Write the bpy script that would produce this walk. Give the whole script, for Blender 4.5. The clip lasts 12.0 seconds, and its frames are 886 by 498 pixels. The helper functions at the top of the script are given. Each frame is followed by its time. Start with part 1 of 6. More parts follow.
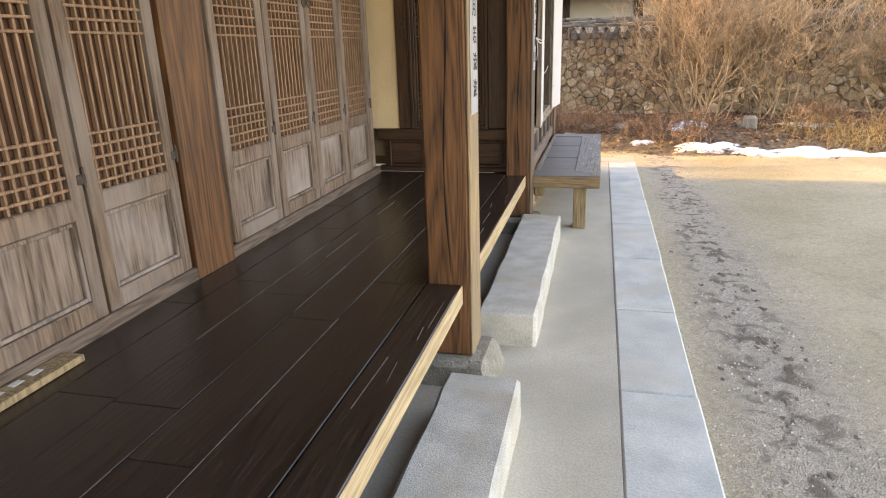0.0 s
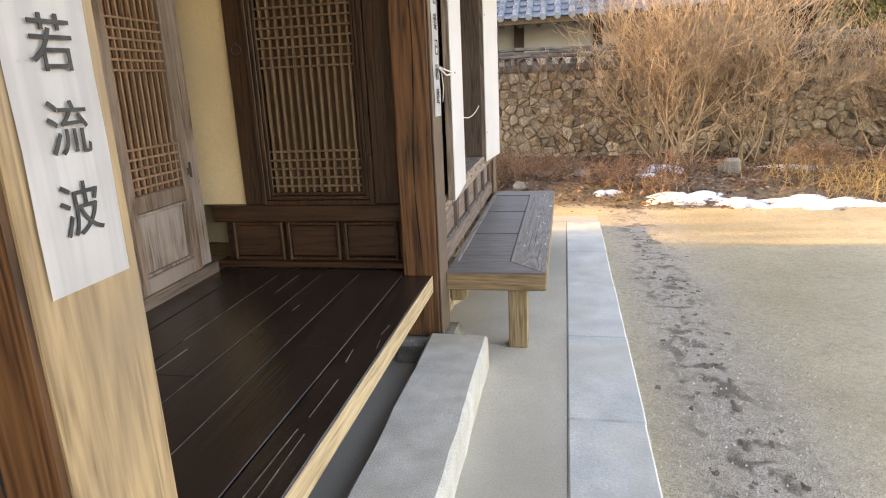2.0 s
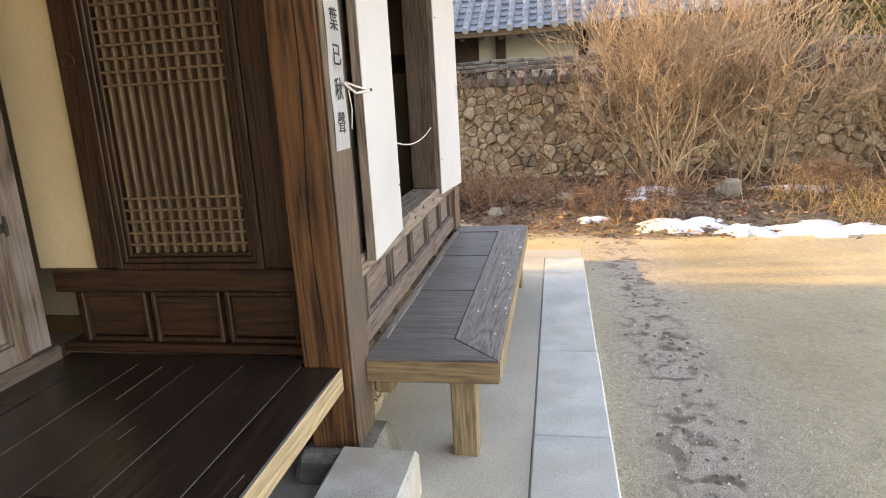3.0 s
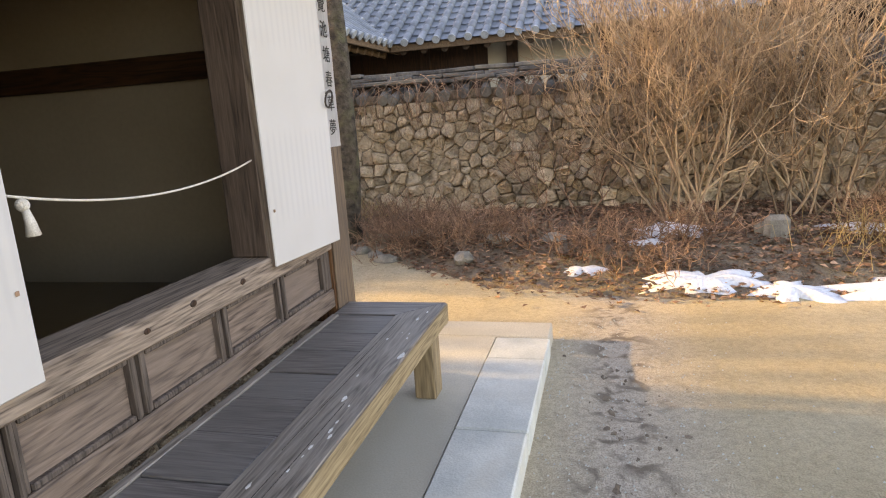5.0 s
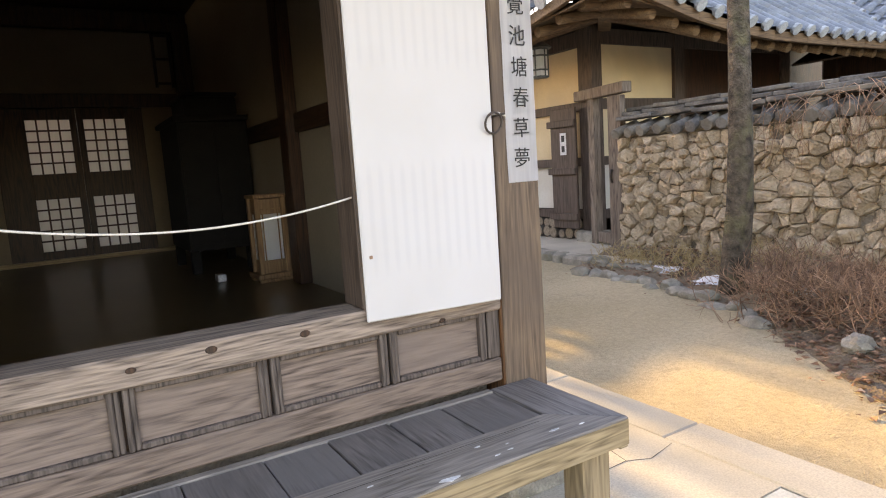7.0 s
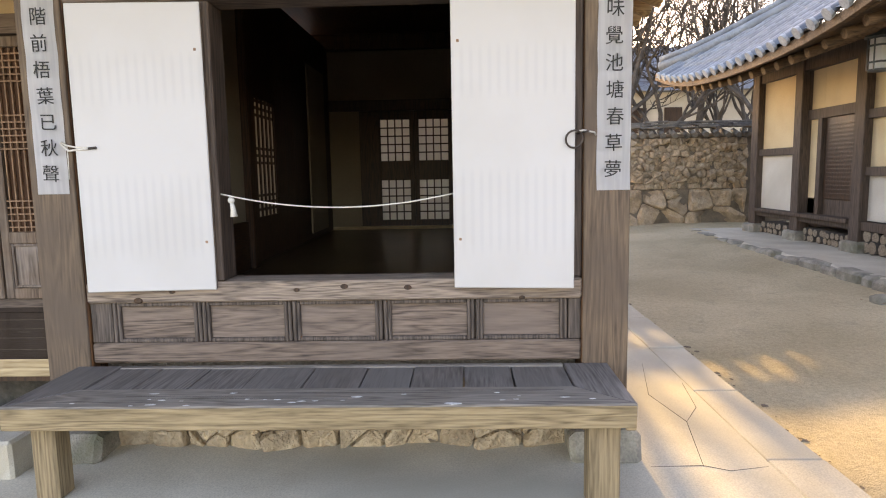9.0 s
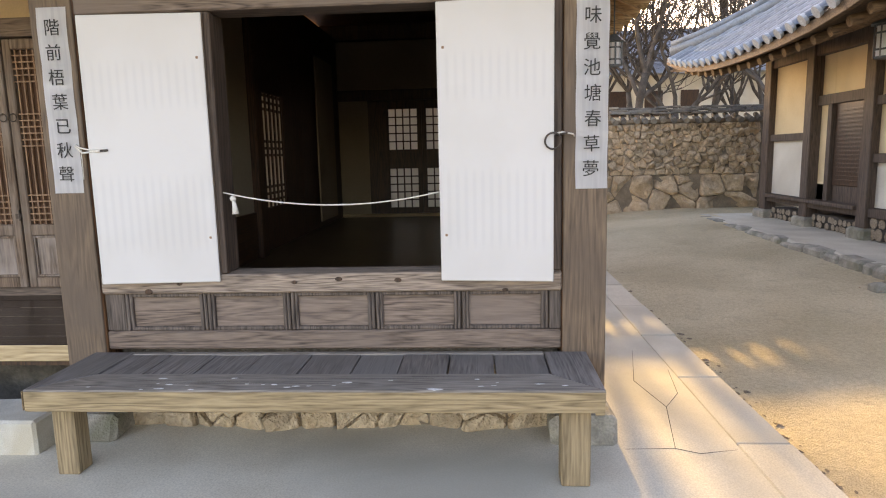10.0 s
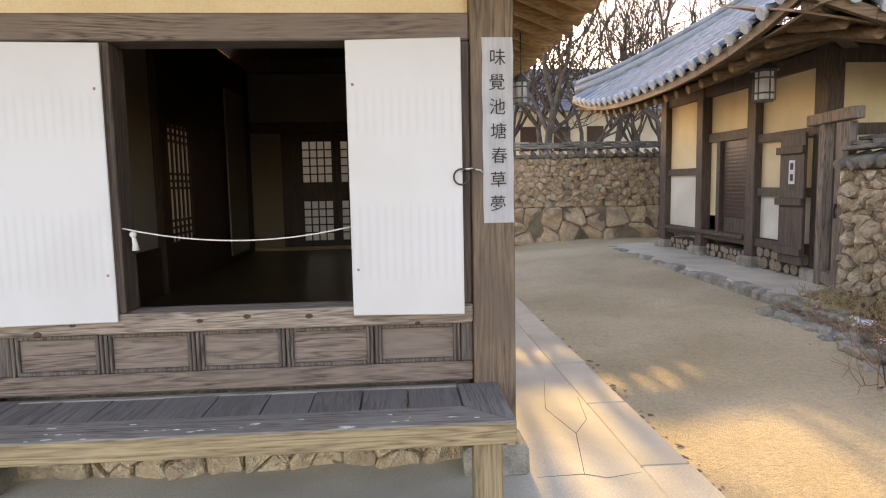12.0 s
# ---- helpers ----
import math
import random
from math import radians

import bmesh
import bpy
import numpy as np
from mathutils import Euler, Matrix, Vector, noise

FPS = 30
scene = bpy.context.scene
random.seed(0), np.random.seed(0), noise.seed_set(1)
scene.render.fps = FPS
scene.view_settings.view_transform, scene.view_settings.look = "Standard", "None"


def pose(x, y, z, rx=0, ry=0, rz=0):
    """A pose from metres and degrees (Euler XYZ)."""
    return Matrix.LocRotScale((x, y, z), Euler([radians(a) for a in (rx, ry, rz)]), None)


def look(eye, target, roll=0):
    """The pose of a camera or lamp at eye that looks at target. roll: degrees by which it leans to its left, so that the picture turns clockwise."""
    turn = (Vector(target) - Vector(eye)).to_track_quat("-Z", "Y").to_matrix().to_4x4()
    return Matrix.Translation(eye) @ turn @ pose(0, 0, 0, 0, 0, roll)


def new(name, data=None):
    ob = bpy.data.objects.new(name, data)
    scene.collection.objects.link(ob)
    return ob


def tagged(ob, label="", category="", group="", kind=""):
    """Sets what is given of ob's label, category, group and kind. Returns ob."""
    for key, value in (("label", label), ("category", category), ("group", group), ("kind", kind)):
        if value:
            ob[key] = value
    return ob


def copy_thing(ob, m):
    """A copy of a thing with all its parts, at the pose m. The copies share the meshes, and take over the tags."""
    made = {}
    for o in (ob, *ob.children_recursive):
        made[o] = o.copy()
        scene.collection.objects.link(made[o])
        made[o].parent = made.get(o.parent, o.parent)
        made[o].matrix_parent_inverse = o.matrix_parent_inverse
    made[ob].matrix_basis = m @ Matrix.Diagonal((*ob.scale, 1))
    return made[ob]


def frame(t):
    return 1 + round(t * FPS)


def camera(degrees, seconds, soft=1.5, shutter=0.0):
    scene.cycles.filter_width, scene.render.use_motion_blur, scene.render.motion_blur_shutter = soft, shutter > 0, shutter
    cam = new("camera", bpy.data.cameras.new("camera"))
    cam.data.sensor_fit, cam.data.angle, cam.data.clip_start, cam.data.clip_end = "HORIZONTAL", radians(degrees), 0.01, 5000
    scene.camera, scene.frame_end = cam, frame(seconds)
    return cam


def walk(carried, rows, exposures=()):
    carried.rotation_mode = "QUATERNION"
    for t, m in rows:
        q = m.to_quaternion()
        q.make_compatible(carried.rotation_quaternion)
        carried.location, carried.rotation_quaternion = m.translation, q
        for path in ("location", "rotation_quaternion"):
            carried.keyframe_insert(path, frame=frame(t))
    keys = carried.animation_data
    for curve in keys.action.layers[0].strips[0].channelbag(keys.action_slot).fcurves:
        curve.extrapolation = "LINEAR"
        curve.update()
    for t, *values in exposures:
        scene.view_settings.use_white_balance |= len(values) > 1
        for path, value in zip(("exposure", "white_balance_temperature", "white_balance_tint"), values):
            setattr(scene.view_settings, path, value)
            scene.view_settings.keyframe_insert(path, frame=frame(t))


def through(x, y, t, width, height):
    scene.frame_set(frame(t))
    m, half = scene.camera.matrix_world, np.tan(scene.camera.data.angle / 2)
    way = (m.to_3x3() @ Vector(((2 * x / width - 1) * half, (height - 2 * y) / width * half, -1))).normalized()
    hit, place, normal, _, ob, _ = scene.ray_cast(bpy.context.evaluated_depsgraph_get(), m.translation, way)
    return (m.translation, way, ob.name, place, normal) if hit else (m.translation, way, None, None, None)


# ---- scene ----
cam = camera(70.3, 12.0, soft=1.1)
PATH = [
    (0, (0.557, 0.618, 1.417), (0.093, 2.465, 0.807), -1.8),
    (0.5, (0.591, 1.065, 1.424), (0.139, 2.927, 0.851), -3.2),
    (1, (0.587, 1.515, 1.454), (0.167, 3.393, 0.907), -3.2),
    (1.5, (0.639, 1.989, 1.431), (0.249, 3.878, 0.905), -2.5),
    (2, (0.675, 2.46, 1.395), (0.296, 4.355, 0.882), -2.6),
    (2.5, (0.738, 2.924, 1.403), (0.363, 4.826, 0.91), -3.8),
    (3, (0.804, 3.389, 1.402), (0.445, 5.298, 0.927), -3.2),
    (3.5, (0.861, 3.819, 1.378), (0.524, 5.735, 0.915), -3.3),
    (3.7, (0.911, 3.944, 1.386), (0.567, 5.86, 0.928), -4.1),
    (5.3, (1.461, 5.36, 1.33), (0.854, 7.222, 0.925), -3.9),
    (5.5, (1.548, 5.462, 1.339), (0.835, 7.289, 0.947), -4.2),
    (6, (1.712, 5.802, 1.312), (0.66, 7.467, 0.965), -3.8),
    (6.5, (1.893, 6.153, 1.319), (0.498, 7.557, 1.031), -4.2),
    (7, (1.99, 6.486, 1.294), (0.29, 7.505, 1.03), -3.8),
    (7.5, (2.064, 6.778, 1.274), (0.188, 7.428, 1.036), -2.3),
    (7.7, (2.126, 6.899, 1.247), (0.2, 7.399, 1.047), -3.0),
    (9.3, (2.967, 7.411, 1.347), (0.99, 7.296, 1.071), -0.8),
    (9.5, (2.999, 7.436, 1.375), (1.025, 7.314, 1.077), -0.8),
    (10, (3.02, 7.515, 1.379), (1.046, 7.389, 1.083), -1.3),
    (10.5, (2.999, 7.59, 1.375), (1.022, 7.499, 1.092), -1.5),
    (11, (3.015, 7.591, 1.383), (1.034, 7.596, 1.107), -0.6),
    (11.5, (3.035, 7.558, 1.4), (1.055, 7.649, 1.133), -0.5),
    (12, (3.04, 7.546, 1.395), (1.055, 7.681, 1.192), -1.1),
]
walk(cam, [(t, look(eye, target, roll)) for t, eye, target, roll in PATH],
     [(0, 3.09, 8900, 30), (3.5, 2.92, 8700, 29), (5.5, 2.58, 8450, 30), (6.5, 2.83, 8300, 30), (7.5, 2.98, 8200, 30), (9.5, 2.74, 8150, 30), (12, 2.7, 8150, 30)])

# ---- world, sun ----
ELEV = 13.0
world = bpy.data.worlds.new("sky")
scene.world = world
world.use_nodes = True
sky = world.node_tree.nodes.new("ShaderNodeTexSky")
sky.sky_type = "NISHITA"
sky.sun_disc = False
sky.sun_elevation, sky.sun_rotation = radians(ELEV), radians(270)
world.node_tree.links.new(sky.outputs[0], world.node_tree.nodes["Background"].inputs[0])
world.node_tree.nodes["Background"].inputs[1].default_value = 0.15
sun = new("sun", bpy.data.lights.new("sun", "SUN"))
sun.data.energy, sun.data.angle, sun.data.color = 2.0, radians(0.6), (1.0, 0.76, 0.27)
sun.matrix_world = look((-20, 0, 20 * math.tan(radians(ELEV))), (0, 0, 0))


# ---- materials ----
def nodes(name, rough=0.7, metal=0.0):
    m = bpy.data.materials.new(name)
    m.use_nodes = True
    b = m.node_tree.nodes["Principled BSDF"]
    b.inputs["Roughness"].default_value, b.inputs["Metallic"].default_value = rough, metal
    return m, m.node_tree.nodes, m.node_tree.links, b


def coords(n, l, scale=(1, 1, 1), offset=True):
    tc, mp = n.new("ShaderNodeTexCoord"), n.new("ShaderNodeMapping")
    mp.inputs["Scale"].default_value = scale
    l.new(tc.outputs["Object"], mp.inputs["Vector"])
    if offset:
        oi, mul = n.new("ShaderNodeObjectInfo"), n.new("ShaderNodeMath")
        mul.operation = "MULTIPLY"
        mul.inputs[1].default_value = 37.0
        l.new(oi.outputs["Random"], mul.inputs[0])
        l.new(mul.outputs[0], mp.inputs["Location"])
    return mp.outputs[0]


def noise_tex(n, l, vec, scale, detail=4.0, distortion=0.0):
    t = n.new("ShaderNodeTexNoise")
    t.inputs["Scale"].default_value, t.inputs["Detail"].default_value, t.inputs["Distortion"].default_value = scale, detail, distortion
    l.new(vec, t.inputs["Vector"])
    return t.outputs["Fac"]


def ramp(n, l, fac, stops):
    r = n.new("ShaderNodeValToRGB")
    e = r.color_ramp.elements
    while len(e) < len(stops):
        e.new(0.5)
    for i, (p, c) in enumerate(stops):
        e[i].position, e[i].color = p, (*c, 1)
    l.new(fac, r.inputs["Fac"])
    return r.outputs["Color"]


def mix(n, l, fac, a, b, mode="MIX"):
    m = n.new("ShaderNodeMix")
    m.data_type, m.blend_type = "RGBA", mode
    for socket, v in ((m.inputs[0], fac), (m.inputs[6], a), (m.inputs[7], b)):
        if isinstance(v, (int, float)):
            socket.default_value = v
        elif isinstance(v, tuple):
            socket.default_value = (*v, 1)
        else:
            l.new(v, socket)
    return m.outputs[2]


def relief(n, l, b, height, strength, distance=0.01):
    k = n.new("ShaderNodeBump")
    k.inputs["Strength"].default_value, k.inputs["Distance"].default_value = strength, distance
    l.new(height, k.inputs["Height"])
    l.new(k.outputs[0], b.inputs["Normal"])


def wood(name, dark, light, axis=2, rough=0.65, grain=1.0, worn=None, bump=0.35, rings=9.0, stretch=0.07, wander=(2, 0.7)):
    """Weathered timber, with the grain along an axis; worn: the colour of rubbed or bleached places."""
    m, n, l, b = nodes(name, rough)
    sc = [1.0, 1.0, 1.0]
    sc[axis] = stretch
    v = coords(n, l, tuple(sc))
    big = noise_tex(n, l, v, 9 * grain, *wander)
    wv = n.new("ShaderNodeMath")
    wv.operation = "MULTIPLY"
    wv.inputs[1].default_value = rings
    l.new(big, wv.inputs[0])
    fr = n.new("ShaderNodeMath")
    fr.operation = "PINGPONG"
    fr.inputs[1].default_value = 0.5
    l.new(wv.outputs[0], fr.inputs[0])
    fine = noise_tex(n, l, v, 120 * grain, 4)
    add = n.new("ShaderNodeMath")
    add.operation = "MULTIPLY_ADD"
    l.new(fr.outputs[0], add.inputs[0])
    add.inputs[1].default_value = 0.75
    l.new(fine, add.inputs[2])
    col = ramp(n, l, add.outputs[0], [(0.35, dark), (0.62, tuple((p + q) / 2 for p, q in zip(dark, light))), (0.95, light)])
    patch = noise_tex(n, l, coords(n, l, (1, 1, 1)), 2.3, 5)
    if worn:
        col = mix(n, l, ramp(n, l, patch, [(0.42, (0, 0, 0)), (0.66, (0.85, 0.85, 0.85))]), col, worn)
    tone = n.new("ShaderNodeObjectInfo")
    col = mix(n, l, 0.35, col, ramp(n, l, tone.outputs["Random"], [(0, (0.55, 0.52, 0.5)), (1, (1, 1, 1))]), "MULTIPLY")
    l.new(col, b.inputs["Base Color"])
    relief(n, l, b, add.outputs[0], bump, 0.004)
    return m


def mottled(name, a, c, scale, rough=0.85, fine=60.0, bump=0.3, dist=0.006, stain=None, per_object=0.0, offset=True, spots=0.5, island=None):
    m, n, l, b = nodes(name, rough)
    v = coords(n, l, offset=offset)
    f1, f2 = noise_tex(n, l, v, scale, 6), noise_tex(n, l, v, fine, 3)
    col = mix(n, l, ramp(n, l, f1, [(0.35, (0, 0, 0)), (0.65, (1, 1, 1))]), a, c)
    col = mix(n, l, spots, col, ramp(n, l, f2, [(0.3, (0.5, 0.5, 0.5)), (0.65, (1.1, 1.1, 1.1))]), "MULTIPLY")
    if stain:
        f3 = noise_tex(n, l, v, scale * 0.37, 4, 0.6)
        col = mix(n, l, ramp(n, l, f3, [(0.5, (0, 0, 0)), (0.7, (0.8, 0.8, 0.8))]), col, stain)
    if per_object:
        oi = n.new("ShaderNodeObjectInfo")
        col = mix(n, l, per_object, col, ramp(n, l, oi.outputs["Random"], [(0, (0.42, 0.37, 0.33)), (0.35, (0.85, 0.72, 0.55)), (0.7, (0.62, 0.6, 0.6)), (1, (1.2, 1.12, 0.98))]), "MULTIPLY")
    if island:
        ge = n.new("ShaderNodeNewGeometry")
        col = mix(n, l, 1.0, col, ramp(n, l, ge.outputs["Random Per Island"], island), "MULTIPLY")
    l.new(col, b.inputs["Base Color"])
    sm = n.new("ShaderNodeMath")
    l.new(f1, sm.inputs[0])
    l.new(f2, sm.inputs[1])
    relief(n, l, b, sm.outputs[0], bump, dist)
    return m


M = {
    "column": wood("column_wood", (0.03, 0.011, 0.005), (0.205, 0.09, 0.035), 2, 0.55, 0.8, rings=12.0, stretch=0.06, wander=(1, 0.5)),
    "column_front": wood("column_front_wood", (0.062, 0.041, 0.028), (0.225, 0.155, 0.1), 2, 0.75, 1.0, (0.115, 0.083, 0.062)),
    "panel_wood": wood("panel_wood", (0.03, 0.022, 0.018), (0.16, 0.125, 0.105), 2, 0.75, 1.2),
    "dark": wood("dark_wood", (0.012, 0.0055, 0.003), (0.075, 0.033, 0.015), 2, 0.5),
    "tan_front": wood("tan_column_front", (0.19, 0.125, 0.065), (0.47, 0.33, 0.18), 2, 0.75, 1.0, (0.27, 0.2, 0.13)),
    "dark_h": wood("dark_beam_wood", (0.012, 0.0055, 0.003), (0.075, 0.033, 0.015), 0, 0.5),
    "grey_v": wood("grey_wood_upright", (0.055, 0.035, 0.025), (0.29, 0.222, 0.18), 2, 0.75, 0.9, (0.36, 0.315, 0.3), rings=8.0, stretch=0.07, wander=(1.5, 0.6)),
    "grey_y": wood("grey_wood_long", (0.05, 0.034, 0.026), (0.25, 0.185, 0.147), 1, 0.75, 1.2, (0.19, 0.145, 0.12)),
    "door_frame": wood("door_frame_wood", (0.05, 0.03, 0.02), (0.25, 0.175, 0.13), 2, 0.7, 1.0, (0.26, 0.215, 0.19), rings=8.0, stretch=0.07, wander=(1.5, 0.6)),
    "foot_beam": wood("foot_beam_wood", (0.035, 0.023, 0.017), (0.17, 0.125, 0.1), 1, 0.7, 1.2),
    "eave_wood": wood("eave_wood", (0.065, 0.037, 0.019), (0.24, 0.148, 0.078), 1, 0.75),
    "sill": wood("sill_wood", (0.07, 0.05, 0.04), (0.36, 0.28, 0.22), 1, 0.75, 1.3),
    "lattice": wood("lattice_wood", (0.14, 0.078, 0.046), (0.38, 0.235, 0.15), 2, 0.6, 2.0),
    "lattice_dk": wood("old_lattice_wood", (0.08, 0.047, 0.026), (0.26, 0.168, 0.1), 2, 0.6, 2.0),
    "floor": wood("porch_floor_wood", (0.008, 0.005, 0.004), (0.042, 0.029, 0.023), 1, 0.27, 0.8, (0.03, 0.021, 0.017), 0.3),
    "edge": wood("porch_edge_wood", (0.3, 0.21, 0.11), (0.62, 0.48, 0.29), 1, 0.8),
    "bench": wood("bench_top_wood", (0.085, 0.075, 0.065), (0.34, 0.305, 0.27), 1, 0.5, 1.2, (0.24, 0.22, 0.2)),
    "bench_x": wood("bench_board_wood", (0.055, 0.051, 0.049), (0.22, 0.205, 0.197), 0, 0.45, 1.2, (0.15, 0.145, 0.14)),
    # golden reflected light is mixed into the yellow of the bench's sides
    "bench_y": wood("bench_apron_wood", (0.15, 0.105, 0.055), (0.42, 0.315, 0.18), 1, 0.8),
    "bench_end": wood("bench_end_wood", (0.13, 0.085, 0.045), (0.34, 0.235, 0.13), 0, 0.75),
    "bench_leg": wood("bench_leg_wood", (0.14, 0.1, 0.055), (0.37, 0.275, 0.16), 2, 0.8),
    "rafter": wood("rafter_wood", (0.2, 0.11, 0.045), (0.5, 0.32, 0.15), 1, 0.75),
    "gate_wood": wood("gate_wood", (0.035, 0.023, 0.017), (0.125, 0.088, 0.068), 2, 0.75),
    "gate_post": wood("gate_post_wood", (0.07, 0.05, 0.04), (0.28, 0.22, 0.17), 2, 0.8),
    "concrete": mottled("platform_concrete", (0.52, 0.47, 0.375), (0.62, 0.575, 0.475), 2.2, 0.85, 130, 0.2, 0.004, (0.38, 0.355, 0.29), spots=0.45),
    "slab": mottled("paving_granite", (0.5, 0.525, 0.495), (0.66, 0.67, 0.62), 5.0, 0.75, 110, 0.6, 0.004, (0.53, 0.5, 0.42), 0.0, spots=0.28),
    "granite": mottled("step_granite", (0.47, 0.46, 0.41), (0.61, 0.6, 0.54), 8, 0.9, 210, 0.7, 0.004, (0.43, 0.38, 0.29), spots=0.6),
    "base_stone": mottled("base_stone", (0.24, 0.225, 0.19), (0.4, 0.37, 0.31), 9, 0.9, 90, 0.8, 0.012, (0.15, 0.15, 0.1)),
    "stone": mottled("wall_stone", (0.68, 0.56, 0.41), (0.84, 0.73, 0.58), 9, 0.9, 38, 1.0, 0.035, (0.33, 0.275, 0.215), spots=0.4, island=[(0, (0.42, 0.38, 0.35)), (0.35, (0.82, 0.72, 0.58)), (0.7, (0.66, 0.63, 0.6)), (1, (1.12, 1.05, 0.93))]),
    "mortar": mottled("wall_mortar", (0.17, 0.14, 0.105), (0.28, 0.23, 0.17), 6, 0.95, 50, 0.8, 0.02),
    "plaster": mottled("ochre_plaster", (0.69, 0.53, 0.32), (0.77, 0.62, 0.4), 1.6, 0.9, 80, 0.15, 0.003, (0.56, 0.45, 0.3), spots=0.15),
    "white_plaster": mottled("pale_plaster", (0.62, 0.58, 0.5), (0.7, 0.67, 0.6), 1.6, 0.9, 70, 0.15, 0.003, (0.5, 0.46, 0.39), spots=0.15),
    # wall colour darkened, so it holds part of the room's dimness
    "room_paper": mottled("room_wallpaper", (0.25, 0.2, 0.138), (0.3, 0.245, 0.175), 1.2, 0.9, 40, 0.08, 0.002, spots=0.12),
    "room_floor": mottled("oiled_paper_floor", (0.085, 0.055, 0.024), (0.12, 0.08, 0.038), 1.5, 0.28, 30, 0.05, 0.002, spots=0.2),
    # the tile grey has some bluish sky reflection mixed into its colour
    "tile": mottled("roof_tile", (0.13, 0.155, 0.185), (0.24, 0.275, 0.31), 3, 0.42, 30, 0.3, 0.004, (0.2, 0.215, 0.235), 0.0),
    "tile_cap": mottled("tile_end_plaster", (0.33, 0.36, 0.38), (0.48, 0.51, 0.53), 6, 0.8, 40, 0.3, 0.004),
    "old_tile": mottled("old_wall_tile", (0.1, 0.098, 0.095), (0.24, 0.23, 0.21), 5, 0.9, 40, 0.7, 0.01, (0.3, 0.275, 0.22), 0.4),
    "bark": mottled("tree_bark", (0.045, 0.036, 0.026), (0.16, 0.13, 0.095), 14, 0.95, 60, 1.0, 0.03, (0.17, 0.16, 0.085)),
    "far_bark": mottled("far_bark", (0.05, 0.042, 0.036), (0.115, 0.098, 0.085), 4, 0.95, 30, 0.3, 0.02),
    "twig": mottled("tan_twigs", (0.42, 0.3, 0.185), (0.68, 0.52, 0.34), 3, 0.8, 30, 0.2, 0.01, island=[(0, (0.45, 0.4, 0.36)), (0.5, (0.85, 0.8, 0.75)), (1, (1.25, 1.2, 1.15))]),
    "twig_red": mottled("russet_twigs", (0.27, 0.17, 0.11), (0.5, 0.33, 0.22), 3, 0.85, 30, 0.2, 0.01, island=[(0, (0.4, 0.36, 0.34)), (0.5, (0.8, 0.75, 0.72)), (1, (1.3, 1.25, 1.2))]),
    "straw": mottled("dry_grass", (0.4, 0.29, 0.13), (0.6, 0.46, 0.24), 3, 0.85, 30, 0.2, 0.01),
    "leaf": mottled("fallen_leaves", (0.27, 0.165, 0.105), (0.46, 0.31, 0.215), 9, 0.9, 40, 0.3, 0.01, island=[(0, (0.4, 0.34, 0.31)), (0.45, (0.6, 0.5, 0.44)), (0.8, (1.0, 0.9, 0.82)), (1, (1.6, 1.5, 1.4))]),
    "green": mottled("evergreen_leaves", (0.06, 0.085, 0.025), (0.13, 0.14, 0.05), 3, 0.7, 30, 0.2, 0.01),
    "snow": mottled("old_snow", (0.72, 0.75, 0.8), (0.85, 0.87, 0.9), 4, 0.6, 50, 0.6, 0.02, spots=0.15),
    "bed": mottled("litter_soil", (0.17, 0.125, 0.085), (0.31, 0.24, 0.17), 5, 0.95, 60, 1.0, 0.03, (0.3, 0.25, 0.16)),
    "iron": mottled("wrought_iron", (0.03, 0.024, 0.02), (0.07, 0.05, 0.04), 30, 0.55, 90, 0.3, 0.002),
    "rope": mottled("white_rope", (0.62, 0.59, 0.53), (0.74, 0.71, 0.65), 60, 0.9, 300, 0.6, 0.002),
    "ink": mottled("black_ink", (0.02, 0.02, 0.022), (0.05, 0.05, 0.05), 60, 0.8, 200, 0.1, 0.001),
    "lacquer": mottled("black_lacquer", (0.004, 0.0035, 0.003), (0.008, 0.007, 0.006), 5, 0.9, 60, 0.05, 0.001),
    "lamp_wood": wood("lamp_wood", (0.17, 0.09, 0.04), (0.36, 0.21, 0.1), 2, 0.5),
    "log": wood("log_wood", (0.14, 0.105, 0.075), (0.36, 0.29, 0.21), 1, 0.9),
    "paint": mottled("flaked_white_paint", (0.6, 0.6, 0.6), (0.75, 0.75, 0.74), 30, 0.8, 90, 0.2, 0.002),
    "hole": mottled("dark_fill", (0.05, 0.045, 0.038), (0.1, 0.09, 0.075), 8, 0.95, 50, 0.6, 0.02),
    "clod": mottled("clod_soil", (0.12, 0.09, 0.065), (0.25, 0.195, 0.14), 8, 0.95, 50, 0.6, 0.02),
    "scratch": mottled("bare_scratched_wood", (0.1, 0.08, 0.065), (0.26, 0.21, 0.17), 20, 0.8, 80, 0.2, 0.002),
    "blue_metal": mottled("lantern_metal", (0.07, 0.085, 0.09), (0.12, 0.135, 0.14), 8, 0.5, 50, 0.1, 0.002),
}


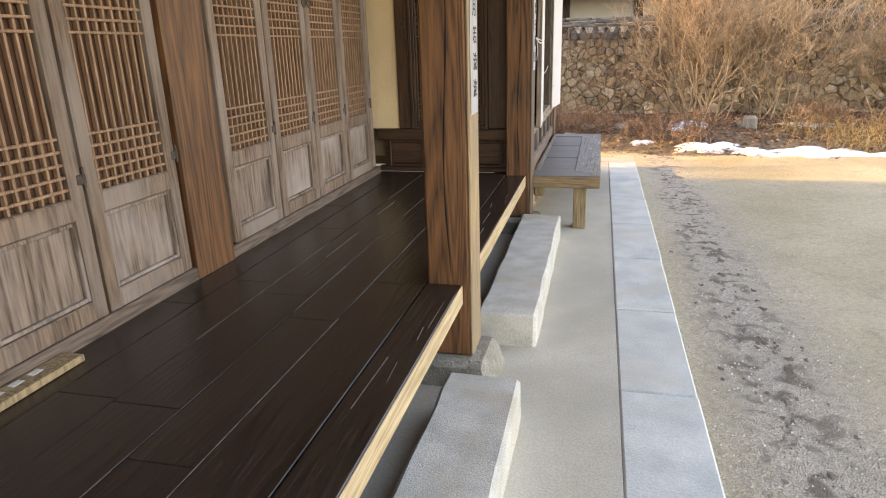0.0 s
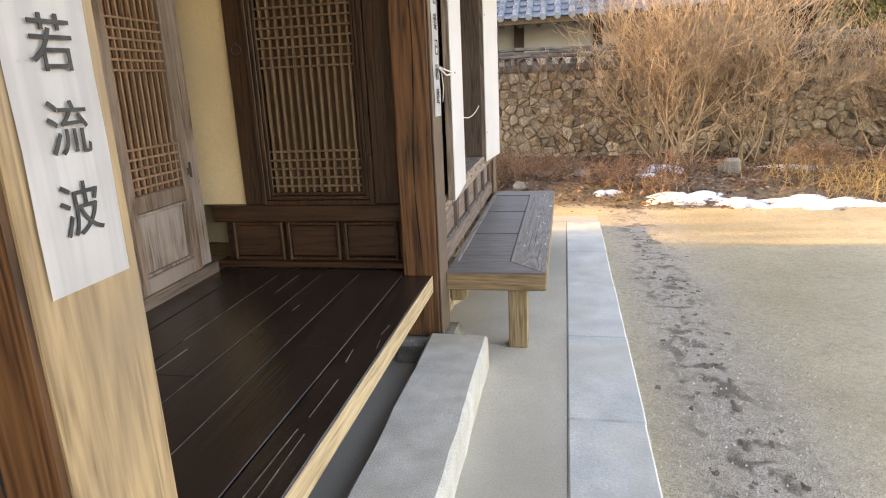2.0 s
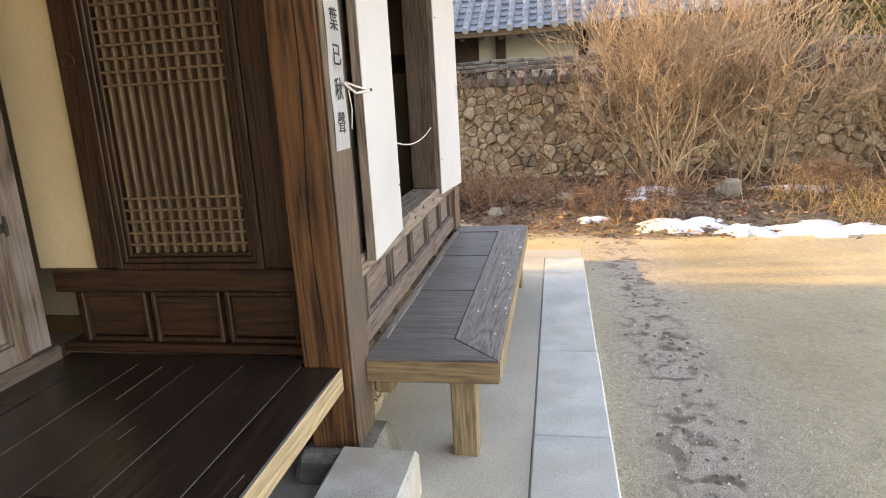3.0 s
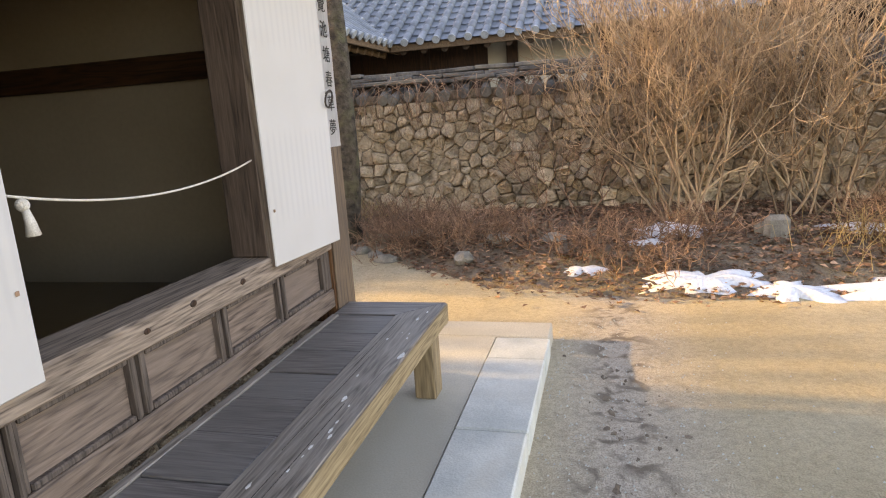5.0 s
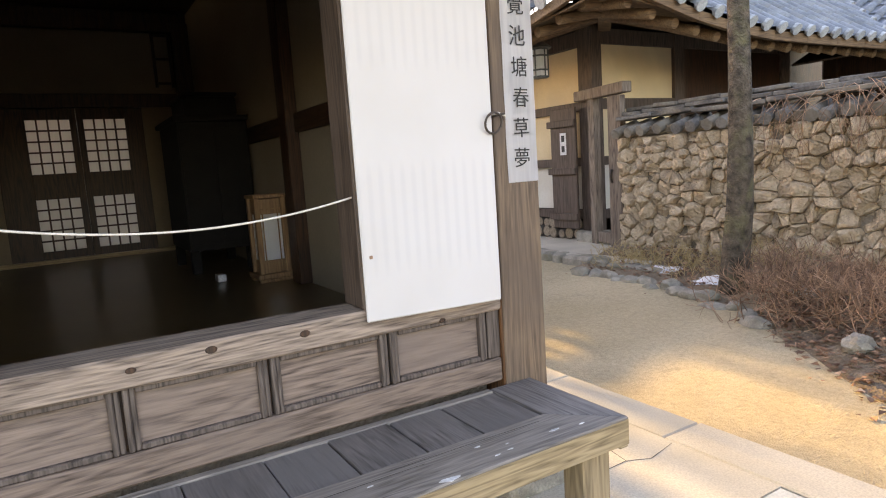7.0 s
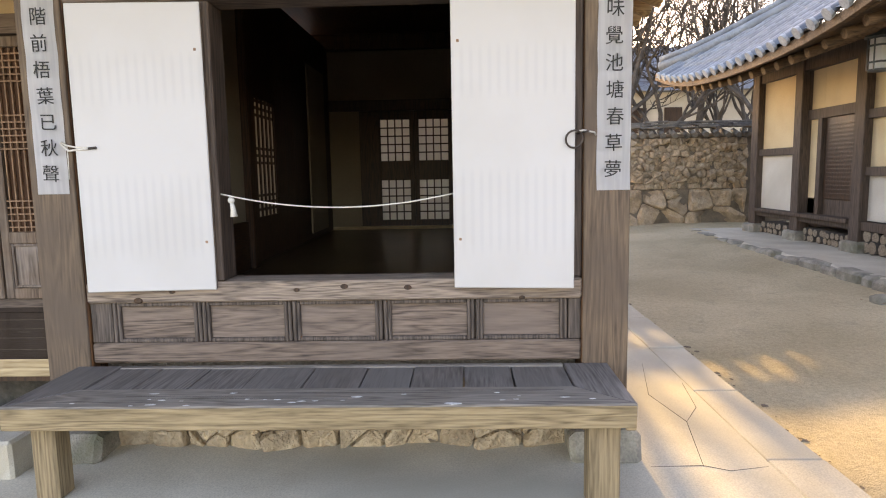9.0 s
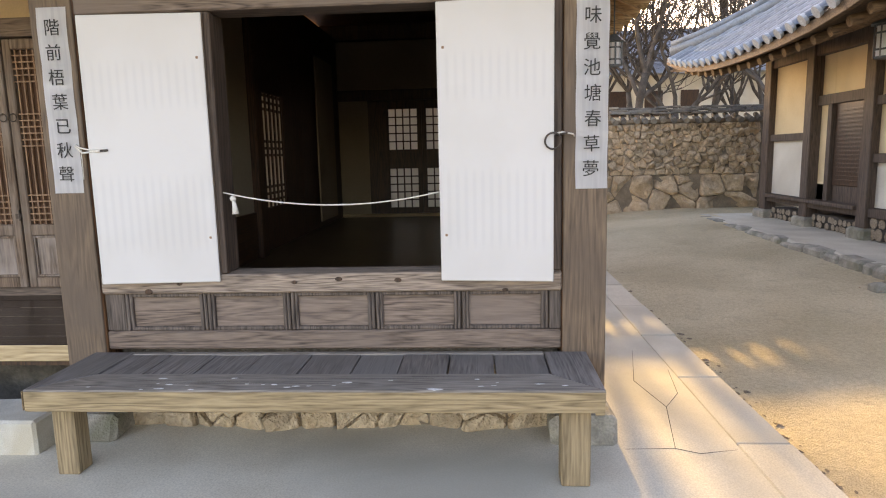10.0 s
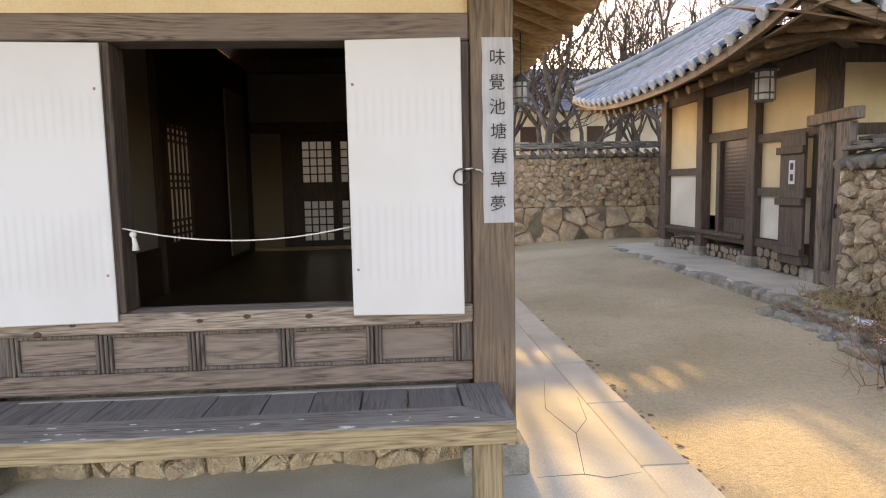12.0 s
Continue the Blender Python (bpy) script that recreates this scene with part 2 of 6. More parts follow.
def paper_material(name, a, c, streak, through=0.0, bands=()):
    m, n, l, b = nodes(name, 0.85)
    v = coords(n, l, (1, 1, 0.05))
    f = noise_tex(n, l, v, streak, 2)
    f2 = noise_tex(n, l, coords(n, l), 2.5, 4)
    if bands:
        # the ribs behind show through in two bands where hands have pressed the paper
        sp, sc = n.new("ShaderNodeSeparateXYZ"), n.new("ShaderNodeMath")
        l.new(coords(n, l, offset=False), sp.inputs[0])
        sc.operation = "MULTIPLY"
        sc.inputs[1].default_value = 0.45
        l.new(sp.outputs[2], sc.inputs[0])
        both = n.new("ShaderNodeMath")
        both.operation = "MULTIPLY"
        wave = n.new("ShaderNodeTexWave")
        wave.bands_direction = "Y"
        wave.inputs["Scale"].default_value, wave.inputs["Distortion"].default_value = 8.0, 0.6
        l.new(coords(n, l, (1, 1, 0.1), False), wave.inputs["Vector"])
        l.new(wave.outputs["Fac"], both.inputs[0])
        l.new(ramp(n, l, sc.outputs[0], [(p, (v_, v_, v_)) for p, v_ in bands]), both.inputs[1])
        f = both.outputs[0]
    col = mix(n, l, ramp(n, l, f, [(0.3 if bands else 0.4, (0, 0, 0)), (0.9 if bands else 0.62, (1, 1, 1))]), a, c)
    col = mix(n, l, 0.35, col, ramp(n, l, f2, [(0.35, (0.86, 0.84, 0.8)), (0.6, (1, 1, 1))]), "MULTIPLY")
    l.new(col, b.inputs["Base Color"])
    relief(n, l, b, f2, 0.2, 0.004)
    if through:
        tr, mx = n.new("ShaderNodeBsdfTranslucent"), n.new("ShaderNodeMixShader")
        tr.inputs[0].default_value = (*a, 1)
        mx.inputs[0].default_value = through
        l.new(b.outputs[0], mx.inputs[1])
        l.new(tr.outputs[0], mx.inputs[2])
        l.new(mx.outputs[0], n["Material Output"].inputs[0])
    return m


M["paper"] = paper_material("door_paper", (0.565, 0.555, 0.55), (0.535, 0.527, 0.528), 30, 0.0, ((0.40, 0), (0.45, 1), (0.57, 1), (0.61, 0), (0.71, 0), (0.745, 0.9), (0.81, 0.9), (0.85, 0)))
M["scroll"] = paper_material("scroll_paper", (0.74, 0.735, 0.745), (0.66, 0.655, 0.67), 60)
M["window_paper"] = paper_material("window_paper", (0.8, 0.78, 0.72), (0.74, 0.71, 0.65), 20, 0.5)
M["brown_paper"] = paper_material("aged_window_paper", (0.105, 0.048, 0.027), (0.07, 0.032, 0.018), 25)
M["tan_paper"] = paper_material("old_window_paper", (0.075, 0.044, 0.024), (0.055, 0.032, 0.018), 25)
M["glow"] = paper_material("lantern_paper", (0.85, 0.86, 0.86), (0.8, 0.81, 0.81), 20, 0.4)


def ground_material():
    m, n, l, b = nodes("sandy_ground", 0.95)
    v = coords(n, l, offset=False)
    f1, f2, f3 = noise_tex(n, l, v, 0.7, 6, 0.4), noise_tex(n, l, v, 140, 3), noise_tex(n, l, v, 5, 6, 0.5)
    col = mix(n, l, ramp(n, l, f1, [(0.35, (0, 0, 0)), (0.65, (1, 1, 1))]), (0.5, 0.415, 0.265), (0.67, 0.57, 0.39))
    col = mix(n, l, ramp(n, l, f3, [(0.58, (0, 0, 0)), (0.74, (0.55, 0.55, 0.55))]), col, (0.43, 0.365, 0.25))
    col = mix(n, l, 0.5, col, ramp(n, l, f2, [(0.3, (0.52, 0.5, 0.48)), (0.62, (1.12, 1.12, 1.12))]), "MULTIPLY")
    f4 = noise_tex(n, l, v, 32, 5, 0.3)
    col = mix(n, l, 0.35, col, ramp(n, l, f4, [(0.32, (0.6, 0.57, 0.55)), (0.6, (1.08, 1.08, 1.08))]), "MULTIPLY")
    # a strip of grey grit and damp dark soil along the drip line of the eaves
    sx = n.new("ShaderNodeSeparateXYZ")
    l.new(v, sx.inputs[0])
    mr = n.new("ShaderNodeMapRange")
    mr.inputs[1].default_value, mr.inputs[2].default_value, mr.inputs[3].default_value, mr.inputs[4].default_value = 0.55, 0.0, 0.0, 1.0
    off = n.new("ShaderNodeMath")
    off.operation = "SUBTRACT"
    off.inputs[1].default_value = 1.4
    l.new(sx.outputs[0], off.inputs[0])
    ab = n.new("ShaderNodeMath")
    ab.operation = "ABSOLUTE"
    l.new(off.outputs[0], ab.inputs[0])
    l.new(ab.outputs[0], mr.inputs[0])
    col = mix(n, l, mr.outputs[0], col, mix(n, l, 0.7, (0.6, 0.525, 0.435), mix(n, l, 0.6, ramp(n, l, f2, [(0.3, (0.4, 0.38, 0.36)), (0.6, (1.1, 1.1, 1.1))]), ramp(n, l, f4, [(0.32, (0.45, 0.42, 0.4)), (0.58, (1.1, 1.1, 1.1))]), "MULTIPLY"), "MULTIPLY"))
    near = n.new("ShaderNodeMapRange")
    near.inputs[1].default_value, near.inputs[2].default_value, near.inputs[3].default_value, near.inputs[4].default_value = 0.28, 0.08, 0.0, 1.0
    l.new(ab.outputs[0], near.inputs[0])
    blot = n.new("ShaderNodeMath")
    blot.operation = "MULTIPLY"
    l.new(near.outputs[0], blot.inputs[0])
    l.new(ramp(n, l, noise_tex(n, l, v, 7.5, 6, 0.8), [(0.5, (0, 0, 0)), (0.62, (0.85, 0.85, 0.85))]), blot.inputs[1])
    col = mix(n, l, blot.outputs[0], col, (0.17, 0.135, 0.1))
    l.new(col, b.inputs["Base Color"])
    sm = n.new("ShaderNodeMath")
    l.new(f4, sm.inputs[0])
    l.new(f2, sm.inputs[1])
    relief(n, l, b, sm.outputs[0], 1.0, 0.02)
    return m


M["ground"] = ground_material()


# ---- makers ----
def box(bm, x0, x1, y0, y1, z0, z1, bevel=0.004):
    r = bmesh.ops.create_cube(bm, size=1.0, matrix=Matrix.Translation(((x0 + x1) / 2, (y0 + y1) / 2, (z0 + z1) / 2)) @ Matrix.Diagonal((x1 - x0, y1 - y0, z1 - z0, 1)))
    if bevel:
        es = {e for v in r["verts"] for e in v.link_edges}
        bmesh.ops.bevel(bm, geom=list(es), offset=bevel, segments=1, affect="EDGES")
    return bm


def B(x0, x1, y0, y1, z0, z1, bevel=0.004):
    return box(bmesh.new(), x0, x1, y0, y1, z0, z1, bevel)


def beam(p, q, w, h, bevel=0.004, up=(0, 0, 1)):
    """A squared bar from p to q."""
    p, q = Vector(p), Vector(q)
    d = (q - p).normalized()
    s = d.cross(Vector(up)).normalized()
    u = s.cross(d)
    bm = bmesh.new()
    m = Matrix((s * w, d * (q - p).length, u * h)).transposed().to_4x4()
    r = bmesh.ops.create_cube(bm, size=1.0, matrix=Matrix.Translation((p + q) / 2) @ m)
    if bevel:
        bmesh.ops.bevel(bm, geom=bm.edges[:], offset=bevel, segments=1, affect="EDGES")
    return bm


def tube(pts, radii, sides=6, closed=True):
    """A round bar along points."""
    bm = bmesh.new()
    rings = []
    for i, p in enumerate(pts):
        p = Vector(p)
        d = (Vector(pts[min(i + 1, len(pts) - 1)]) - Vector(pts[max(i - 1, 0)])).normalized()
        a = d.cross(Vector((0.31, 0.2, 0.93)) if abs(d.z) < 0.9 else Vector((1, 0.1, 0))).normalized()
        c = d.cross(a)
        r = radii[i] if isinstance(radii, (list, tuple)) else radii
        rings.append([bm.verts.new(p + r * (math.cos(k * math.tau / sides) * a + math.sin(k * math.tau / sides) * c)) for k in range(sides)])
    for r0, r1 in zip(rings, rings[1:]):
        for k in range(sides):
            bm.faces.new((r0[k], r0[(k + 1) % sides], r1[(k + 1) % sides], r1[k])).smooth = True
    if closed:
        bm.faces.new(rings[0][::-1])
        bm.faces.new(rings[-1])
    return bm


def mesh_from(name, bm, material):
    bmesh.ops.recalc_face_normals(bm, faces=bm.faces[:])
    me = bpy.data.meshes.new(name)
    bm.to_mesh(me)
    bm.free()
    me.materials.append(material)
    return me


def part(name, bm, material, parent, label=""):
    ob = new(name, mesh_from(name, bm, material))
    ob.parent = parent
    ob.matrix_parent_inverse = Matrix.Translation(parent.matrix_basis.translation).inverted() if parent.type == "EMPTY" else Matrix()
    return tagged(ob, label)


def piece(name, me, parent, m):
    ob = new(name, me)
    ob.parent = parent
    ob.matrix_parent_inverse = Matrix.Translation(parent.matrix_basis.translation).inverted() if parent.type == "EMPTY" else Matrix()
    ob.matrix_basis = m
    return ob


def thing(name, label, category, base=(0, 0, 0), group=""):
    e = new(name)
    e.matrix_basis = Matrix.Translation(base)
    e.empty_display_size = 0.1
    return tagged(e, label, category, group)


def solid(name, bm, material, label, category, kind="", group=""):
    return tagged(new(name, mesh_from(name, bm, material)), label, category, group, kind)


def raw(name, verts, faces, material, smooth=False):
    me = bpy.data.meshes.new(name)
    me.from_pydata(verts, [], faces)
    me.materials.append(material)
    if smooth:
        me.polygons.foreach_set("use_smooth", [True] * len(me.polygons))
    return me


def smooth_step(a, c, v):
    k = min(1, max(0, (v - a) / (c - a)))
    return k * k * (3 - 2 * k)


def bed_edge(x):
    """The y at which the planting bed begins."""
    return 9.75 + 1.3 * smooth_step(0.9, -1.3, x) + 0.35 * smooth_step(-1.4, -3.0, x) + 0.08 * math.sin(2.3 * x)


def ground_z(x, y):
    z = -0.11 + 0.13 * smooth_step(9.2, 12.0, y) + 0.1 * smooth_step(-3.5, -9.5, x) * smooth_step(8.9, 10.5, y)
    if x > 1.0 or y > 8.95:
        z += 0.012 * noise.noise(Vector((x * 1.7, y * 1.7, 0))) + 0.006 * noise.noise(Vector((x * 7, y * 7, 3)))
    return z


def bed_z(x, y):
    e = bed_edge(x)
    return ground_z(x, y) + 0.17 * smooth_step(e, e + 0.9, y) + 0.03 * noise.noise(Vector((x * 3, y * 3, 7))) - 0.03 * smooth_step(e + 0.12, e - 0.05, y)


# ---- ground and platform ----
def axis_steps(lo, hi, fine_lo, fine_hi, step):
    far = [300, 120, 60, 35, 22]
    a = [lo - f for f in far] + list(np.arange(lo, fine_lo, 1.0)) + list(np.arange(fine_lo, fine_hi, step)) + list(np.arange(fine_hi, hi + 0.01, 1.0))
    return [float(v) for v in a] + [hi + f for f in far[::-1]]


xs, ys = axis_steps(-14, 12, -6, 6, 0.12), axis_steps(-6, 22, -1, 12.6, 0.12)
gv = [(x, y, ground_z(x, y)) for y in ys for x in xs]
gf = [(j * len(xs) + i, j * len(xs) + i + 1, (j + 1) * len(xs) + i + 1, (j + 1) * len(xs) + i) for j in range(len(ys) - 1) for i in range(len(xs) - 1)]
tagged(new("ground", raw("ground", gv, gf, M["ground"], True)), "sandy beige packed-earth courtyard with grit and dark pits", "ground", kind="structure")

platform = solid("pavement", B(-7, 0.69, -4, 8.697, -0.35, -0.003, 0), M["concrete"], "pale worn concrete platform round the house, cracked in places", "platform", "structure")
rnd = random.Random(4)
slab_y = [-2.28, -1.38, -0.48, 0.42, 1.31, 2.21, 3.1, 3.99, 4.886, 5.78, 6.677, 7.564, 8.36, 8.69]
for a, c in zip(slab_y, slab_y[1:]):
    part("slab", B(0.6925, 1.012 + rnd.uniform(-0.004, 0.004), a + 0.004, c - 0.004, -0.33, rnd.uniform(-0.002, 0.004), 0.008), M["slab"], platform)
slab_x = [1.012, 0.14, -0.76, -1.66, -2.6, -3.5, -4.5, -5.5, -6.5]
for a, c in zip(slab_x, slab_x[1:]):
    part("slab", B(c + 0.004, a - 0.004, 8.698, 8.955 + rnd.uniform(-0.006, 0.006), -0.33, rnd.uniform(-0.002, 0.004), 0.008), M["concrete"], platform)
# hairline cracks in the concrete of the north walk
for pts in ([(0.2, 8.17), (0.19, 8.4), (0.24, 8.5), (0.2, 8.68)], [(0.2, 8.4), (-0.3, 8.5), (-0.7, 8.42), (-1.3, 8.55)], [(-0.3, 8.5), (-0.5, 8.62), (-0.9, 8.68)]):
    part("crack", tube([(x, y, -0.003) for x, y in pts], [0.0012, 0.0022, 0.002, 0.001][:len(pts)], 4), M["hole"], platform, "dark hairline crack")

# pits and dark damp soil along the drip line
pit_rnd = random.Random(9)
pv, pf = [], []
for i in range(380):
    y = pit_rnd.uniform(0.6, 8.7)
    x = 1.42 + pit_rnd.gauss(0, 0.12) + 0.05 * math.sin(y * 2)
    r = 0.003 + 0.018 * pit_rnd.random() ** 3
    k0 = len(pv)
    pv.append((x, y, ground_z(x, y) + r * 0.3))
    for k in range(7):
        a = k * math.tau / 7
        q = r * pit_rnd.uniform(0.4, 1.6)
        px, py = x + q * math.cos(a), y + 1.6 * q * math.sin(a)
        pv.append((px, py, ground_z(px, py) + 0.002))
    pf += [(k0, k0 + 1 + k, k0 + 1 + (k + 1) % 7) for k in range(7)]
for i in range(420):
    x = pit_rnd.uniform(-5.5, 1.0)
    y = 8.97 + abs(pit_rnd.gauss(0, 0.06))
    r = 0.004 + 0.022 * pit_rnd.random() ** 2
    k0 = len(pv)
    pv.append((x, y, ground_z(x, y) + r * 0.5))
    for k in range(7):
        a = k * math.tau / 7
        q = r * pit_rnd.uniform(0.5, 1.6)
        px, py = x + 1.4 * q * math.cos(a), y + q * math.sin(a)
        pv.append((px, py, ground_z(px, py) + 0.002))
    pf += [(k0, k0 + 1 + k, k0 + 1 + (k + 1) % 7) for k in range(7)]
tagged(new("soil_clods", raw("soil_clods", pv, pf, M["clod"])), "dark damp clods of soil along the drip line", "soil", kind="stuff")
# loose grit
grit = random.Random(12)
pv, pf = [], []
for i in range(2600):
    y = grit.uniform(0.8, 9.4)
    x = 1.03 + abs(grit.gauss(0, 0.55))
    r = grit.uniform(0.002, 0.007)
    z = ground_z(x, y)
    k0 = len(pv)
    pv += [(x - r, y - r, z), (x + r, y - r * 0.7, z), (x + r * 0.2, y + r, z), (x, y, z + r * 1.2)]
    pf += [(k0, k0 + 1, k0 + 3), (k0 + 1, k0 + 2, k0 + 3), (k0 + 2, k0, k0 + 3)]
tagged(new("grit", raw("grit", pv, pf, M["slab"])), "loose pale grit on the sandy ground", "grit", kind="stuff")

# ---- the house: columns ----
X0, X1 = -0.125, 0.068


def column(y0, y1, scroll=None, x0=X0, x1=X1, name="column", top=2.5, front_mat="column_front"):
    c = thing(name, "reddish-brown squared pine column with drying cracks, on a stone base", "column", ((x0 + x1) / 2, (y0 + y1) / 2, 0.0), "porch columns")
    part("shaft", B(x0, x1 - 0.012, y0, y1, 0.125, top, 0.008), M["column"], c)
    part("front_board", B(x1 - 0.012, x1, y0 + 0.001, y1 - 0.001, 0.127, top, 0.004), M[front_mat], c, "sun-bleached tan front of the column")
    pts = [((x0 + x1) / 2 + 0.012 * math.sin(z * 5) , y0 - 0.0005, z) for z in np.linspace(0.5, 2.2, 14)]
    part("drying_crack", tube(pts, [0.001] + [0.0035 + 0.002 * math.sin(2.3 * i) for i in range(12)] + [0.001], 5), M["lacquer"], c)
    bm = B(x0 - 0.07, x1 + 0.1, y0 - 0.06, y1 + 0.05, -0.02, 0.122, 0.025)
    for v in bm.verts:
        v.co += 0.012 * noise.noise_vector(v.co * 6)
        if v.co.z > 0.05:
            v.co.x += (-(v.co.x - (x0 + x1) / 2)) * 0.18
    part("base_stone", bm, M["base_stone"], c, "rough grey foundation stone")
    return c


CHAR = Matrix(((0, 0, 1, 0), (1, 0, 0, 0), (0, 1, 0, 0), (0, 0, 0, 1)))


def glyphs(text, size, parent, x, yc, z_top, z_bottom):
    step = (z_top - z_bottom) / len(text)
    for i, ch in enumerate(text):
        cu = bpy.data.curves.new("character", "FONT")
        cu.body, cu.size, cu.extrude, cu.offset = ch, size, 0.0006, 0.0
        cu.align_x, cu.align_y = "CENTER", "CENTER"
        ob = bpy.data.objects.new("temp", cu)
        scene.collection.objects.link(ob)
        bpy.context.view_layer.update()
        me = bpy.data.meshes.new_from_object(ob.evaluated_get(bpy.context.evaluated_depsgraph_get()))
        bpy.data.objects.remove(ob)
        me.name = "character"
        me.materials.clear()
        me.materials.append(M["ink"])
        o = new("character", me)
        o.parent = parent
        o.matrix_basis = Matrix.Translation((x, yc + 0.004 * math.sin(i * 5), z_top - step * (i + 0.5))) @ CHAR @ Matrix.Rotation(0.04 * math.sin(i * 3), 4, "Z")


def scroll(y0, y1, z0, z1, text, x=X1, size=0.08, low=0.03, high=0.04):
    bm = bmesh.new()
    n = 10
    for i in range(n + 1):
        z = z0 + (z1 - z0) * i / n
        for y in (y0, y1):
            bm.verts.new((x + 0.003 + 0.0015 * math.sin(i * 1.7), y + 0.002 * math.sin(i * 2.1 + y), z))
    bm.verts.ensure_lookup_table()
    for i in range(n):
        bm.faces.new((bm.verts[2 * i], bm.verts[2 * i + 1], bm.verts[2 * i + 3], bm.verts[2 * i + 2]))
    bmesh.ops.solidify(bm, geom=bm.faces[:], thickness=0.0015)
    s = solid("paper_scroll", bm, M["scroll"], "white paper strip with brushed black characters, pasted on a column", "scroll", group="column scrolls")
    glyphs(text, size, s, x + 0.0068, (y0 + y1) / 2, z1 - high, z0 + low)
    return s


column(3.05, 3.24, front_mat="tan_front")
column(5.41, 5.615)
column(7.89, 8.095)
column(0.6, 0.79)
column(-1.9, -1.71)
scroll(5.445, 5.59, 1.235, 2.1, "階前梧葉已秋聲")
scroll(7.945, 8.09, 1.21, 2.07, "味覺池塘春草夢")
scroll(3.075, 3.215, 1.16, 2.05, "光陰月若流波", size=0.072, low=0.045, high=0.245)

# ---- porch floor ----
porch = tagged(new("floor", mesh_from("floor", B(-1.16, -0.005, -4, 5.49, 0.34, 0.425, 0), M["dark"])), "dark oiled plank floor of the raised porch", "floor", kind="structure")
plank_rnd = random.Random(21)
rows = [-1.165, -1.0, -0.79, -0.56, -0.36, -0.13]
for a, c in zip(rows, rows[1:]):
    y = -4.0 + plank_rnd.uniform(0, 0.8)
    prev = -4.0
    while prev < 5.493:
        nxt = min(5.493, prev + plank_rnd.uniform(0.7, 1.5))
        if nxt > 5.1:
            nxt = 5.493
        part("plank", B(a + 0.0015, c - 0.0015, prev + 0.001, nxt - 0.001, 0.41, 0.46 + plank_rnd.uniform(-0.0008, 0.0008), 0.0018), M["floor"], porch)
        prev = nxt
for y0, y1 in ((-4, -1.905), (-1.705, 0.595), (0.795, 3.045), (3.245, 5.405)):
    part("edge_board", B(-0.128, 0.022, y0, y1, 0.395, 0.4595, 0.004), M["floor"], porch, "dark edge board")
    part("edge_face", B(0.022, 0.028, y0 + 0.001, y1 - 0.001, 0.372, 0.4575, 0.003), M["edge"], porch, "pale weathered edge of the porch floor")
wear = random.Random(33)
for i in range(15):
    y = wear.uniform(0.8, 5.2)
    x = wear.choice([wear.uniform(-0.11, 0.01), wear.uniform(-0.11, 0.01), wear.uniform(-0.9, -0.2)])
    ln = wear.uniform(0.06, 0.45)
    if 2.95 < y + ln and y < 3.3:
        continue
    part("worn_scratch", beam((x, y, 0.4604), (x + wear.uniform(-0.01, 0.01), y + ln, 0.4604), wear.uniform(0.001, 0.003), 0.0014, 0), M["scratch"], porch, "pale scratch worn into the floor")
dust = random.Random(41)
for x in rows[2:]:
    y = 0.4 + dust.uniform(0, 0.8)
    while y < 5.0:
        ln = dust.uniform(0.5, 1.7)
        if not (x > -0.2 and y + ln > 2.95 and y < 3.3):
            part("dust_line", beam((x + dust.uniform(-0.001, 0.001), y, 0.4603), (x + dust.uniform(-0.001, 0.001), min(5.4, y + ln), 0.4603), dust.uniform(0.001, 0.0018), 0.0012, 0), M["scratch"], porch, "pale dust in a floor joint")
        y += ln + dust.uniform(0.2, 1.2)
part("joist", B(-1.1, -0.02, 1.5, 1.6, 0.3, 0.35), M["dark_h"], porch)
part("joist", B(-1.1, -0.02, 4.2, 4.3, 0.3, 0.35), M["dark_h"], porch)
# plain dark block under the porch floor
solid("foundation", B(-1.3, -0.3, -4, 5.4, -0.05, 0.33, 0.01), M["hole"], "dark block filling the space beneath the porch", "foundation", "structure")


def step_stone(y0, y1):
    bm = B(0.01, 0.305, y0, y1, -0.03, 0.168, 0.014)
    bmesh.ops.subdivide_edges(bm, edges=[e for e in bm.edges if e.calc_length() > 0.5], cuts=14)
    for v in bm.verts:
        v.co += 0.009 * noise.noise_vector(v.co * 6)
    return solid("stepping_stone", bm, M["granite"], "long pale granite step block below the porch edge", "step", group="porch steps")


step_stone(3.44, 5.37)
step_stone(0.95, 2.83)

# ---- porch rear wall and its lattice doors ----
XR = -1.19
wall_rear = solid("wall_west", B(XR - 0.14, XR - 0.045, -4, 5.62, 2.3, 3.1, 0), M["plaster"], "ochre plaster above the porch doors", "wall", "structure")
# added backing that stops low sun leaking in behind the porch doors
part("inner_partition", B(XR - 0.4, XR - 0.3, -4, 5.6, 0, 3.8, 0), M["dark_h"], wall_rear)
part("head_beam", B(XR - 0.1, XR + 0.05, -4, 5.5, 2.22, 2.34), M["grey_y"], wall_rear)
part("sill_beam", B(XR - 0.1, XR + 0.035, -4, 5.44, 0.44, 0.515, 0.008), M["foot_beam"], wall_rear)
for y0 in (2.93, 0.55, -1.85):
    part("wall_post", B(XR - 0.1, XR + 0.045, y0, y0 + 0.29, 0.455, 2.3, 0.008), M["column"], wall_rear, "brown wall post")
part("corner_post", B(XR - 0.1, XR - 0.005, 5.33, 5.44, 0.455, 2.3, 0.008), M["grey_v"], wall_rear)

LW, LH = 0.5, 1.7


